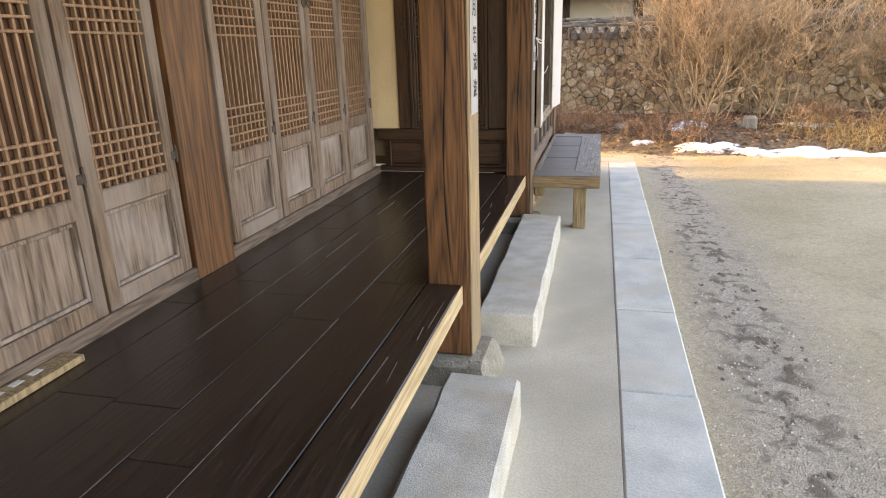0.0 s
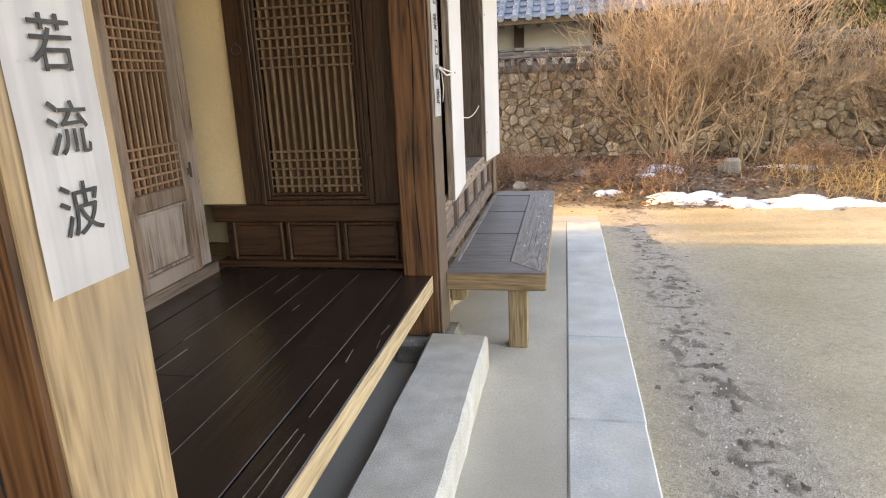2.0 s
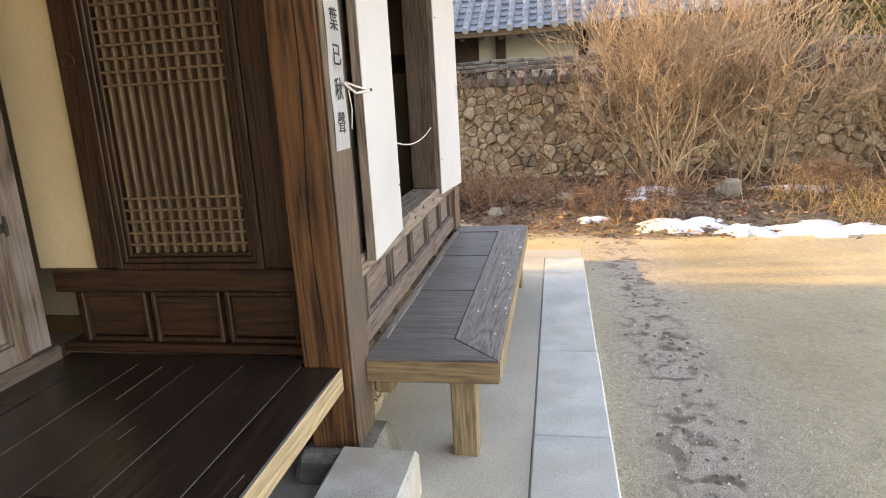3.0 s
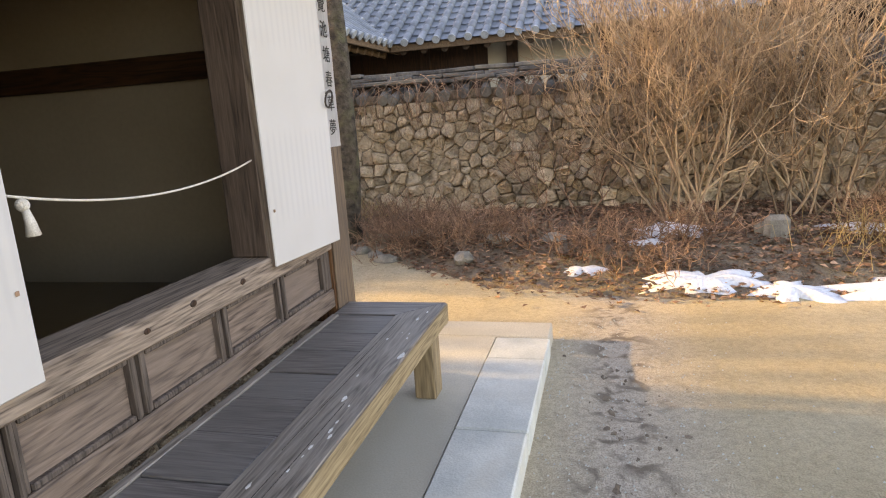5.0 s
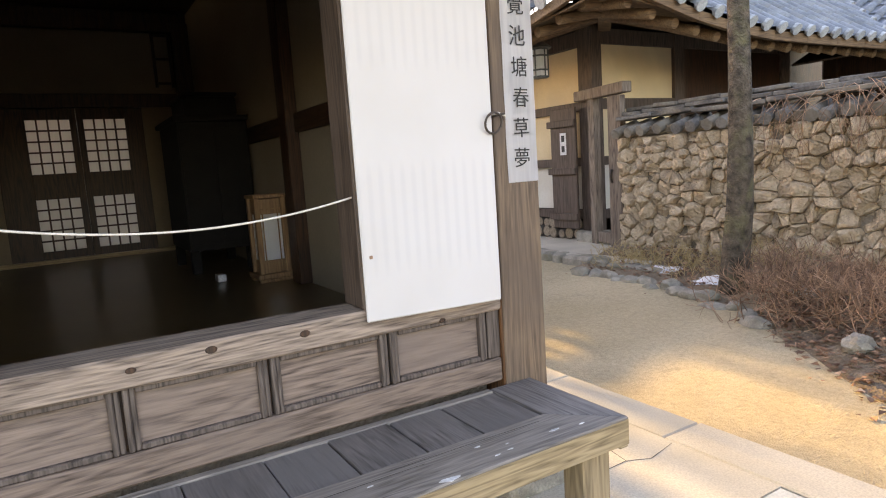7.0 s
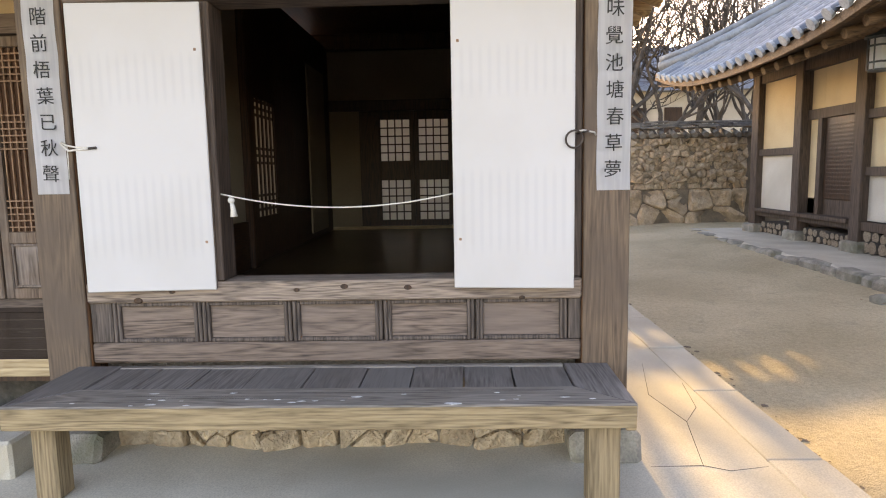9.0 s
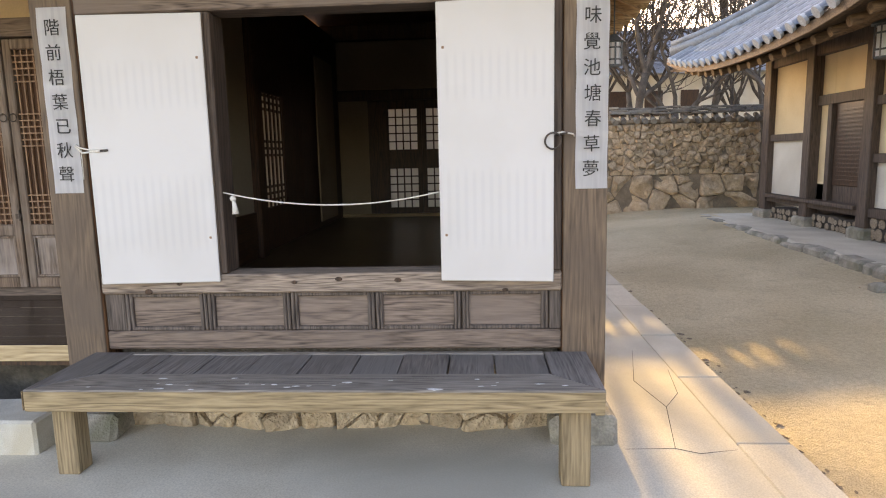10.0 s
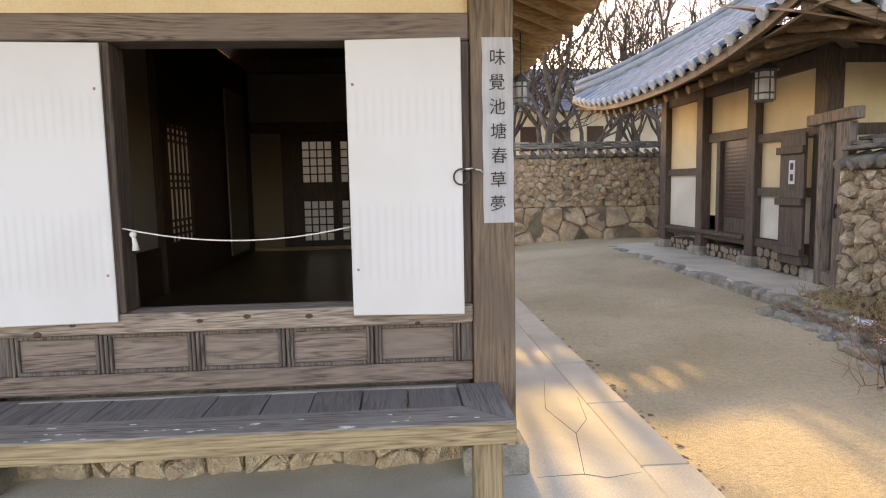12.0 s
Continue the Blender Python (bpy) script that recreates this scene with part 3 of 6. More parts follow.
def lattice_leaf(mat_frame, mat_bar, mat_paper, group, label):
    """A tall door leaf, 0.5 m wide, from its bottom corner, facing +x."""
    d = thing("lattice_door", label, "door", (0, 0, 0), group)
    s = 0.058
    for y in (0.003, LW - s - 0.003):
        part("stile", B(-0.02, 0.022, y, y + s, 0, LH, 0.007), M["door_frame"], d)
    for z0, z1 in ((0, 0.075), (0.37, 0.45), (LH - 0.07, LH)):
        part("rail", B(-0.019, 0.021, s, LW - s, z0, z1, 0.007), M["door_frame"], d)
    part("panel", B(-0.016, -0.006, s, LW - s, 0.075, 0.37, 0.003), mat_frame, d)
    fr = bmesh.new()
    for y in (s + 0.003, LW - s - 0.018):
        box(fr, -0.006, 0.012, y, y + 0.015, 0.077, 0.368, 0.003)
    for z in (0.077, 0.353):
        box(fr, -0.006, 0.0115, s + 0.018, LW - s - 0.018, z, z + 0.015, 0.003)
    part("moulding", fr, mat_frame, d)
    part("paper", B(-0.02, -0.017, s, LW - s, 0.45, LH - 0.07, 0), mat_paper, d, "aged paper behind the lattice")
    hb = B(0.018, 0.026, LW - 0.03, LW + 0.012, 0.49, 0.525, 0.003)
    box(hb, 0.018, 0.03, LW - 0.005, LW + 0.005, 0.475, 0.55, 0.003)
    part("hinge", hb, M["iron"], d, "small black iron hinge")
    bar = mesh_from("bar", B(-0.012, 0.006, -0.005, 0.005, 0.45, LH - 0.07, 0.0015), mat_bar)
    nb = 9
    for i in range(nb):
        piece("bar", bar, d, Matrix.Translation((0, s + (LW - 2 * s) * (i + 0.5) / nb, 0)))
    cross = mesh_from("cross_bar", B(-0.008, 0.010, s, LW - s, -0.005, 0.005, 0.0015), mat_bar)
    for z in [0.48 + 0.043 * i for i in range(5)] + [0.99 + 0.043 * i for i in range(6)] + [LH - 0.28 + 0.043 * i for i in range(5)]:
        piece("cross_bar", cross, d, Matrix.Translation((0, 0, z)))
    return d


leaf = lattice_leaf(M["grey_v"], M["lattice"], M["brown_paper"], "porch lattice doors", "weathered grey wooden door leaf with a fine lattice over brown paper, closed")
leaf.matrix_basis = Matrix.Translation((XR, 3.285, 0.513))
for y in (3.795, 4.305, 4.815, 2.42, 1.91, 1.4, 0.89, 0.04, -0.47):
    copy_thing(leaf, Matrix.Translation((XR, y, 0.513)))


def ring_handle(x, y, z, axis="x", name="ring_pull"):
    h = thing(name, "black iron ring pull hanging from a door leaf", "handle", (x, y, z))
    n = 14
    pts = [(x + 0.014, y + 0.026 * math.sin(k * math.tau / n), z - 0.026 + 0.026 * math.cos(k * math.tau / n)) for k in range(n + 1)]
    if axis == "y":
        pts = [(x + 0.026 * math.sin(k * math.tau / n), y - 0.014, z - 0.026 + 0.026 * math.cos(k * math.tau / n)) for k in range(n + 1)]
    part("ring", tube(pts, 0.0035, 6, False), M["iron"], h)
    part("staple", tube([(x - 0.004, y, z), (x + 0.02, y, z)] if axis == "x" else [(x, y + 0.004, z), (x, y - 0.02, z)], 0.005, 6), M["iron"], h)
    return h


ring_handle(XR + 0.02, 4.27, 1.72)
ring_handle(XR + 0.02, 4.34, 1.72)

# worn board leaning at the foot of the doors
board = thing("threshold_board", "short tan board with faded writing, lying by the porch doors", "board", (-1.17, 1.98, 0.46))
part("board", B(-1.15, -1.065, 1.2, 2.16, 0.462, 0.487, 0.004), M["bench_leg"], board)
for i in range(5):
    part("letter_mark", B(-1.135, -1.11, 1.72 + 0.07 * i, 1.76 + 0.07 * i, 0.487, 0.4885, 0), M["paint"], board, "faded pale lettering")

# ---- porch end wall: the room's south wall ----
YE = 5.545
wall_s = solid("wall_south", B(-1.28, -1.005, YE, YE + 0.09, 0.803, 2.36, 0.002), M["plaster"], "ochre plaster strip in the wall at the end of the porch", "wall", "structure")
part("upper_plaster", B(-1.13, -0.13, YE + 0.01, YE + 0.08, 2.36, 3.1, 0), M["plaster"], wall_s)
part("bottom_beam", B(-1.2, -0.13, YE - 0.05, YE + 0.06, 0.462, 0.497, 0.006), M["dark_h"], wall_s)
part("middle_beam", B(-1.2, -0.13, YE - 0.035, YE + 0.06, 0.712, 0.802, 0.006), M["dark_h"], wall_s)
part("backing", B(-1.15, -0.13, YE + 0.01, YE + 0.06, 0.497, 0.712, 0), M["dark_h"], wall_s)
pw = 0.318
for i in range(3):
    x0 = -1.115 + i * pw
    part("panel", B(x0 + 0.03, x0 + pw - 0.03, YE - 0.008, YE + 0.01, 0.522, 0.688, 0.004), M["dark_h"], wall_s)
    mo = bmesh.new()
    for xx in (x0 + 0.012, x0 + pw - 0.03):
        box(mo, xx, xx + 0.018, YE - 0.026, YE + 0.01, 0.499, 0.71, 0.004)
    for zz in (0.499, 0.692):
        box(mo, x0 + 0.03, x0 + pw - 0.03, YE - 0.024, YE + 0.01, zz, zz + 0.018, 0.004)
    part("moulding", mo, M["dark"], wall_s)
part("wall_post", B(-1.005, -0.9, YE - 0.02, YE + 0.09, 0.803, 2.36, 0.006), M["dark"], wall_s)
part("wall_post", B(-0.28, -0.13, YE - 0.03, YE + 0.09, 0.803, 2.36, 0.006), M["dark"], wall_s)
part("head_beam", B(-1.28, -0.13, YE - 0.02, YE + 0.09, 2.25, 2.36, 0.006), M["dark_h"], wall_s)

win = tagged(thing("window_1", "tall lattice window leaf with tan paper in a dark frame", "window", (-0.59, YE, 0.8)), kind="structure")
WX0, WX1, WZ0, WZ1 = -0.9, -0.282, 0.803, 2.25
for i, (o, w) in enumerate(((0.0, 0.024), (0.026, 0.02), (0.048, 0.016))):
    yy = YE - 0.034 + 0.008 * i
    fb = bmesh.new()
    for xx in (WX0 + o, WX1 - o - w):
        box(fb, xx, xx + w, yy, YE + 0.03, WZ0 + o, WZ1 - o, 0.003)
    for zz in (WZ0 + o, WZ1 - o - w):
        box(fb, WX0 + o + w, WX1 - o - w, yy + 0.001, YE + 0.03, zz, zz + w, 0.003)
    part("window_frame", fb, M["dark"], win)
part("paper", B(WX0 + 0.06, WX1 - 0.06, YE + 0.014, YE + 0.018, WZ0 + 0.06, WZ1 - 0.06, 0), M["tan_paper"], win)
vb = mesh_from("bar", B(-0.006, 0.006, YE - 0.012, YE + 0.012, WZ0 + 0.062, WZ1 - 0.062, 0.002), M["lattice_dk"])
for i in range(12):
    piece("bar", vb, win, Matrix.Translation((WX0 + 0.064 + (WX1 - WX0 - 0.128) * (i + 0.5) / 12, 0, 0)))
hb = mesh_from("cross_bar", B(WX0 + 0.063, WX1 - 0.063, YE - 0.016, YE + 0.008, -0.005, 0.005, 0.002), M["lattice_dk"])
for z in [0.9 + 0.045 * i for i in range(5)] + [1.5 + 0.047 * i for i in range(9)] + [2.06, 2.1, 2.14]:
    piece("cross_bar", hb, win, Matrix.Translation((0, 0, z)))
ring_handle(-0.945, YE - 0.022, 1.62, "y")
part("hinge", B(-0.292, -0.276, YE - 0.05, YE - 0.03, 0.95, 1.06, 0.004), M["dark"], win)

# ---- room front: knee wall, sill, opening, doors ----
front = solid("wall_east", B(-0.09, 0.01, 5.616, 7.889, 0.46, 0.74, 0), M["dark"], "weathered panelled wooden wall below the room's doors", "wall", "structure")
part("bottom_beam", B(-0.09, 0.05, 5.617, 7.888, 0.44, 0.535, 0.008), M["grey_y"], front)
part("sill", B(-0.12, 0.062, 5.617, 7.888, 0.728, 0.823, 0.008), M["sill"], front, "pale knotted sill beam")
k = 5
pl = (7.83 - 5.72) / k
for i in range(k):
    y0 = 5.72 + i * pl
    part("panel", B(0.008, 0.022, y0 + 0.035, y0 + pl - 0.035, 0.55, 0.71, 0.003), M["grey_y"], front)
    mo = bmesh.new()
    for yy in (y0 + 0.004, y0 + pl - 0.037):
        box(mo, 0.01, 0.046, yy, yy + 0.016, 0.536, 0.727, 0.004)
        box(mo, 0.01, 0.038, yy + 0.0165, yy + 0.033, 0.536, 0.727, 0.004)
    for zz in (0.536, 0.708):
        box(mo, 0.01, 0.042, y0 + 0.038, y0 + pl - 0.038, zz, zz + 0.019, 0.004)
    part("moulding", mo, M["panel_wood"], front)
part("end_stile", B(0, 0.04, 5.617, 5.718, 0.536, 0.727), M["panel_wood"], front)
part("end_stile", B(0, 0.04, 7.832, 7.888, 0.536, 0.727), M["panel_wood"], front)
for y0, y1 in ((5.617, 5.70), (6.175, 6.262), (7.318, 7.4), (7.83, 7.888)):
    part("door_post", B(-0.11, 0.052, y0, y1, 0.824, 2.06, 0.006), M["gate_wood"], front)
for y0, y1 in ((5.7, 6.175), (7.4, 7.83)):
    part("side_plaster", B(-0.06, -0.02, y0, y1, 0.824, 2.06, 0), M["white_plaster"], front)
part("lintel", B(-0.12, 0.058, 5.617, 7.888, 2.062, 2.185, 0.008), M["grey_y"], front)
part("upper_plaster", B(-0.07, 0.0, 5.617, 7.888, 2.185, 2.75, 0), M["plaster"], front, "ochre plaster above the lintel")
for (y, z, r) in ((6.597, 0.781, 0.014), (6.816, 0.795, 0.017), (7.105, 0.787, 0.017), (6.02, 0.78, 0.015), (5.86, 0.74, 0.02), (7.62, 0.735, 0.013)):
    bm = bmesh.new()
    bmesh.ops.create_cone(bm, cap_ends=True, segments=12, radius1=r, radius2=r * 0.7, depth=0.004, matrix=Matrix.Translation((0.063, y, z)) @ Matrix.Rotation(math.pi / 2, 4, "Y") @ Matrix.Diagonal((0.75, 1.15, 1, 1)))
    part("knot", bm, M["dark"], front, "dark knot in the sill")


def paper_door(y_hinge, x_hinge, y_free, x_free, z0, z1, label):
    d = thing("paper_door", label, "door", (x_hinge, y_hinge, z0), "paper doors of the room")
    a, c = Vector((x_hinge, y_hinge, 0)), Vector((x_free, y_free, 0))
    u = (c - a).normalized()
    nrm = Vector((abs(u.y), -u.x * (1 if u.y > 0 else -1), 0)).normalized()
    t = 0.035

    def plate(u0, u1, za, zb, d0, d1, bev):
        bm = B(u0, u1, d0, d1, za, zb, bev)
        m = Matrix((u, nrm, (0, 0, 1))).transposed().to_4x4()
        bm.transform(Matrix.Translation(a) @ m)
        return bm

    w = (c - a).length
    part("paper_face", plate(0, w, z0, z1, 0.004, 0.012, 0.004), M["paper"], d)
    for u0, u1 in ((0.002, 0.05), (w - 0.05, w - 0.002)):
        part("stile", plate(u0, u1, z0 + 0.003, z1 - 0.003, -t + 0.006, 0.0038, 0.003), M["gate_post"], d)
    for za, zb in ((z0 + 0.003, z0 + 0.06), (z1 - 0.06, z1 - 0.003)):
        part("rail", plate(0.051, w - 0.051, za, zb, -t + 0.007, 0.0038, 0.003), M["gate_post"], d)
    for uu in np.linspace(0.09, w - 0.09, 7):
        part("rib", plate(uu - 0.005, uu + 0.005, z0 + 0.061, z1 - 0.061, -0.014, 0.0036, 0), M["gate_post"], d)
    for uu, zz in ((0.03, z1 - 0.2), (0.03, z0 + 0.22)):
        part("nail", plate(uu - 0.006, uu + 0.006, zz - 0.006, zz + 0.006, 0.012, 0.016, 0.002), M["twig_red"], d, "rusty nail mark")
    return d


paper_door(6.236, 0.07, 5.66, 0.105, 0.79, 2.05, "white papered door leaf folded open against the front, tied to a column")
paper_door(7.318, 0.07, 7.842, 0.118, 0.785, 2.058, "white papered door leaf folded open beside the scroll column")

# iron hinge and ring on the right leaf, ties, rope
ring = thing("door_ring", "rusty iron ring holding the open paper door", "handle", (0.13, 7.84, 1.43))
n = 16
part("ring", tube([(0.146 + 0.008 * math.sin(k * math.tau / n), 7.835 + 0.036 * math.cos(k * math.tau / n), 1.43 + 0.036 * math.sin(k * math.tau / n)) for k in range(n + 1)], 0.0045, 6, False), M["iron"], ring)
part("pin", tube([(0.1, 7.855, 1.455), (0.13, 7.9, 1.465)], 0.005, 6), M["iron"], ring)
part("cord", tube([(0.13, 7.84, 1.462), (0.115, 7.88, 1.468), (0.09, 7.93, 1.46), (0.072, 7.94, 1.45)], 0.004, 6), M["rope"], ring)
tie = thing("door_tie", "short white cord tying the open door to the column", "cord", (0.09, 5.63, 1.45))
part("cord", tube([(0.075, 5.57, 1.46), (0.1, 5.62, 1.425), (0.118, 5.68, 1.43), (0.12, 5.72, 1.432)], 0.005, 6), M["rope"], tie)
part("cord", tube([(0.075, 5.575, 1.465), (0.1, 5.61, 1.45), (0.118, 5.66, 1.44), (0.12, 5.72, 1.436)], 0.004, 6), M["rope"], tie)
part("loose_end", tube([(0.078, 5.6, 1.455), (0.085, 5.605, 1.37), (0.08, 5.6, 1.3)], 0.0025, 5), M["rope"], tie)
part("toggle", tube([(0.115, 5.72, 1.434), (0.118, 5.755, 1.436)], 0.006, 6), M["iron"], tie)

rope = thing("barrier_rope", "white rope with a tassel hung across the open doorway", "rope", (0.02, 6.8, 1.15))
rp = [(0.03, 6.26 + 1.06 * t, 1.222 - 0.062 * (1 - (2 * t - 1) ** 2) - 0.015 * t) for t in np.linspace(0, 1, 26)]
part("line", tube(rp, 0.0036, 6), M["rope"], rope)
bm = bmesh.new()
bmesh.ops.create_icosphere(bm, subdivisions=2, radius=0.016, matrix=Matrix.Translation((0.034, 6.31, 1.192)))
part("knot", bm, M["rope"], rope)
part("tassel", tube([(0.036, 6.312, 1.185), (0.038, 6.318, 1.15), (0.038, 6.32, 1.118)], [0.008, 0.012, 0.017], 8), M["rope"], rope)

# foundation stones under the room, behind the bench
found = solid("foundation_wall", B(-0.25, -0.06, 5.62, 7.88, -0.05, 0.44, 0), M["mortar"], "low fieldstone footing under the room", "wall", "structure")

# ---- bench ----
bench = thing("bench", "low weathered grey wooden bench against the wall, golden reflected light coloured into its sides", "bench", (0.33, 6.78, 0))
zt = 0.432


def prism(pts, z0, z1, bevel=0.003):
    bm = bmesh.new()
    f = bm.faces.new([bm.verts.new((x, y, z1)) for x, y in pts])
    r = bmesh.ops.extrude_face_region(bm, geom=[f])
    for v in r["geom"]:
        if isinstance(v, bmesh.types.BMVert):
            v.co.z = z0
    bmesh.ops.recalc_face_normals(bm, faces=bm.faces[:])
    bmesh.ops.bevel(bm, geom=bm.edges[:], offset=bevel, segments=1, affect="EDGES")
    return bm


part("front_board", prism([(0.385, 5.77), (0.583, 5.556), (0.583, 8.002), (0.385, 7.80)], 0.375, zt), M["bench"], bench)
part("end_board", prism([(0.066, 5.556), (0.579, 5.556), (0.382, 5.766), (0.066, 5.766)], 0.375, zt), M["bench_x"], bench)
part("end_board", prism([(0.071, 8.002), (0.579, 8.002), (0.382, 7.804), (0.071, 7.804)], 0.375, zt - 0.001), M["bench_x"], bench)
part("rear_board", prism([(0.066, 5.769), (0.1, 5.769), (0.1, 7.80), (0.066, 7.80)], 0.375, zt), M["bench"], bench)
by = [5.769, 5.97, 6.2, 6.43, 6.68, 6.92, 7.13, 7.35, 7.56, 7.80]
for i, (a, c) in enumerate(zip(by, by[1:])):
    gap = 0.007 if i in (7, 8) else 0.003
    part("board", prism([(0.102, a + gap), (0.382, a + gap), (0.382, c - 0.0015), (0.102, c - 0.0015)], 0.38, zt - 0.003 - 0.002 * (i % 3), 0.002), M["bench_x"], bench)
part("apron", B(0.545, 0.58, 5.56, 7.825, 0.333, 0.3745), M["bench_y"], bench, "weathered apron, its yellow colour holding golden reflected light")
part("apron_face", B(0.5835, 0.587, 5.56, 7.998, 0.338, 0.424, 0.002), M["bench_y"], bench)
part("apron", B(0.07, 0.544, 5.552, 5.59, 0.335, 0.374), M["bench_x"], bench)
part("apron_face", B(0.07, 0.583, 5.5475, 5.5525, 0.34, 0.425, 0.002), M["bench_end"], bench)
part("apron", B(0.07, 0.582, 7.96, 7.999, 0.325, 0.374), M["bench_y"], bench)
for x0, x1, y0, y1 in ((0.385, 0.487, 5.6, 5.7), (0.44, 0.545, 7.83, 7.95)):
    part("leg", B(x0, x1, y0, y1, -0.003, 0.375, 0.006), M["bench_leg"], bench)
for y0 in (5.62, 7.82):
    part("bracket", B(0.069, 0.15, y0, y0 + 0.09, 0.25, 0.374, 0.012), M["bench_leg"], bench, "rough wedge under the rear of the bench")
flake = random.Random(8)
for i in range(26):
    y, x = flake.uniform(5.8, 7.95), flake.choice([flake.uniform(0.4, 0.58), flake.uniform(0.5, 0.58)])
    r = flake.uniform(0.004, 0.012) * (2.2 if i < 5 else 1)
    pts = [(x + 0.5 * r * math.cos(a) * flake.uniform(0.6, 1.3), y + 1.6 * r * math.sin(a) * flake.uniform(0.6, 1.3)) for a in np.linspace(0, math.tau, 8)[:-1]]
    part("paint_flake", prism(pts, zt - 0.001, zt + 0.0008, 0.0002), M["paint"], bench, "fleck of white paint")
for x, y0, y1 in ((0.47, 6.0, 6.5), (0.5, 6.1, 6.9), (0.44, 6.6, 7.3), (0.53, 5.75, 6.1), (0.42, 7.2, 7.75)):
    part("crack", beam((x, y0, zt), (x + 0.006, y1, zt), 0.0025, 0.0012, 0), M["hole"], bench)

# ---- room inside ----
ZF = 0.57
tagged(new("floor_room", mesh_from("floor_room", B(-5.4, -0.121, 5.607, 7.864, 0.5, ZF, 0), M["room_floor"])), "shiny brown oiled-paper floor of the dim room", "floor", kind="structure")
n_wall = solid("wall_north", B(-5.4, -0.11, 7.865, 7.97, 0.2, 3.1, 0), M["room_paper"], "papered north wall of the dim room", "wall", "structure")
part("outer_plaster", B(-5.45, -0.126, 7.972, 8.06, 0.3, 3.0, 0), M["white_plaster"], n_wall)
part("beam", B(-5.38, -0.13, 7.835, 7.864, 1.565, 1.69, 0.005), M["dark_h"], n_wall)
part("post", B(-2.18, -2.02, 7.78, 7.864, 0.572, 2.9, 0.005), M["dark"], n_wall)
part("post", B(-5.4, -5.26, 7.7, 7.864, 0.572, 2.95, 0.005), M["dark"], n_wall)
part("outer_post", B(-3.0, -2.8, 8.0, 8.085, 0.0, 2.6, 0.006), M["column"], n_wall)
part("outer_post", B(-5.65, -5.45, 7.9, 8.09, 0.0, 2.6, 0.006), M["column"], n_wall)
part("outer_beam", B(-5.45, -0.126, 8.05, 8.085, 0.4, 0.5, 0.006), M["gate_wood"], n_wall)
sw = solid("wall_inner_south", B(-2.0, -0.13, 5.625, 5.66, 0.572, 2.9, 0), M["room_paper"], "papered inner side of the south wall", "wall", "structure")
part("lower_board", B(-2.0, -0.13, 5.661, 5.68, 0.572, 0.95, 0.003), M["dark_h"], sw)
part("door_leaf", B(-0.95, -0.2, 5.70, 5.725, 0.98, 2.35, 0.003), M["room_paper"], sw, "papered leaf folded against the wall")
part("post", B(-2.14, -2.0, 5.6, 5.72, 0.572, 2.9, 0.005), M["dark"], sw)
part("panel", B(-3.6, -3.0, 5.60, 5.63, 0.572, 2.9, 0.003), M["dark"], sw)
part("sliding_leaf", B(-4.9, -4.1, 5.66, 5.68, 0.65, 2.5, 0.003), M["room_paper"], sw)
part("panel", B(-5.4, -3.6, 5.60, 5.63, 0.572, 2.9, 0.003), M["dark"], sw)
slot = tagged(thing("window_4", "narrow side window with lattice bars in the dim room", "window", (-2.75, 5.62, 1.0)), kind="structure")
part("pane", B(-3.0, -2.14, 5.60, 5.604, 0.95, 1.95, 0), M["window_paper"], slot)
part("infill", B(-3.0, -2.14, 5.60, 5.63, 1.951, 2.9, 0), M["dark"], slot)
part("infill", B(-3.0, -2.14, 5.60, 5.63, 0.572, 0.949, 0), M["dark"], slot)
for z in (1.0, 1.06, 1.12, 1.4, 1.46, 1.52, 1.8, 1.86, 1.92):
    part("bar", B(-3.0, -2.14, 5.606, 5.62, z, z + 0.022, 0), M["dark"], slot)
for x in np.arange(-2.98, -2.15, 0.11):
    part("bar", B(x, x + 0.04, 5.621, 5.63, 0.95, 1.95, 0), M["dark"], slot)

XB = -5.4
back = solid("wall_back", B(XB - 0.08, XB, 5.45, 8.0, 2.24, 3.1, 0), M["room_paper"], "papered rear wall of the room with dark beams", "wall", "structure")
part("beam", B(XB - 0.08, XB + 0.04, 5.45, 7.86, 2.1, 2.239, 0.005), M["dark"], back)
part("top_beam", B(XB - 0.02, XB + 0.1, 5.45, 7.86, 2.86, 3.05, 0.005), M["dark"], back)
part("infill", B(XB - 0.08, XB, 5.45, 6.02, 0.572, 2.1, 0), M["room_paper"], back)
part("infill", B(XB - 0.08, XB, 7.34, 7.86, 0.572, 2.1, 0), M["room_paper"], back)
part("floor_trim", B(XB - 0.02, XB + 0.05, 5.64, 7.7, 0.5705, 0.61, 0.003), M["edge"], back)
part("corner_post", B(XB - 0.02, XB + 0.1, 5.45, 5.62, 0.572, 2.9, 0.005), M["dark"], back)
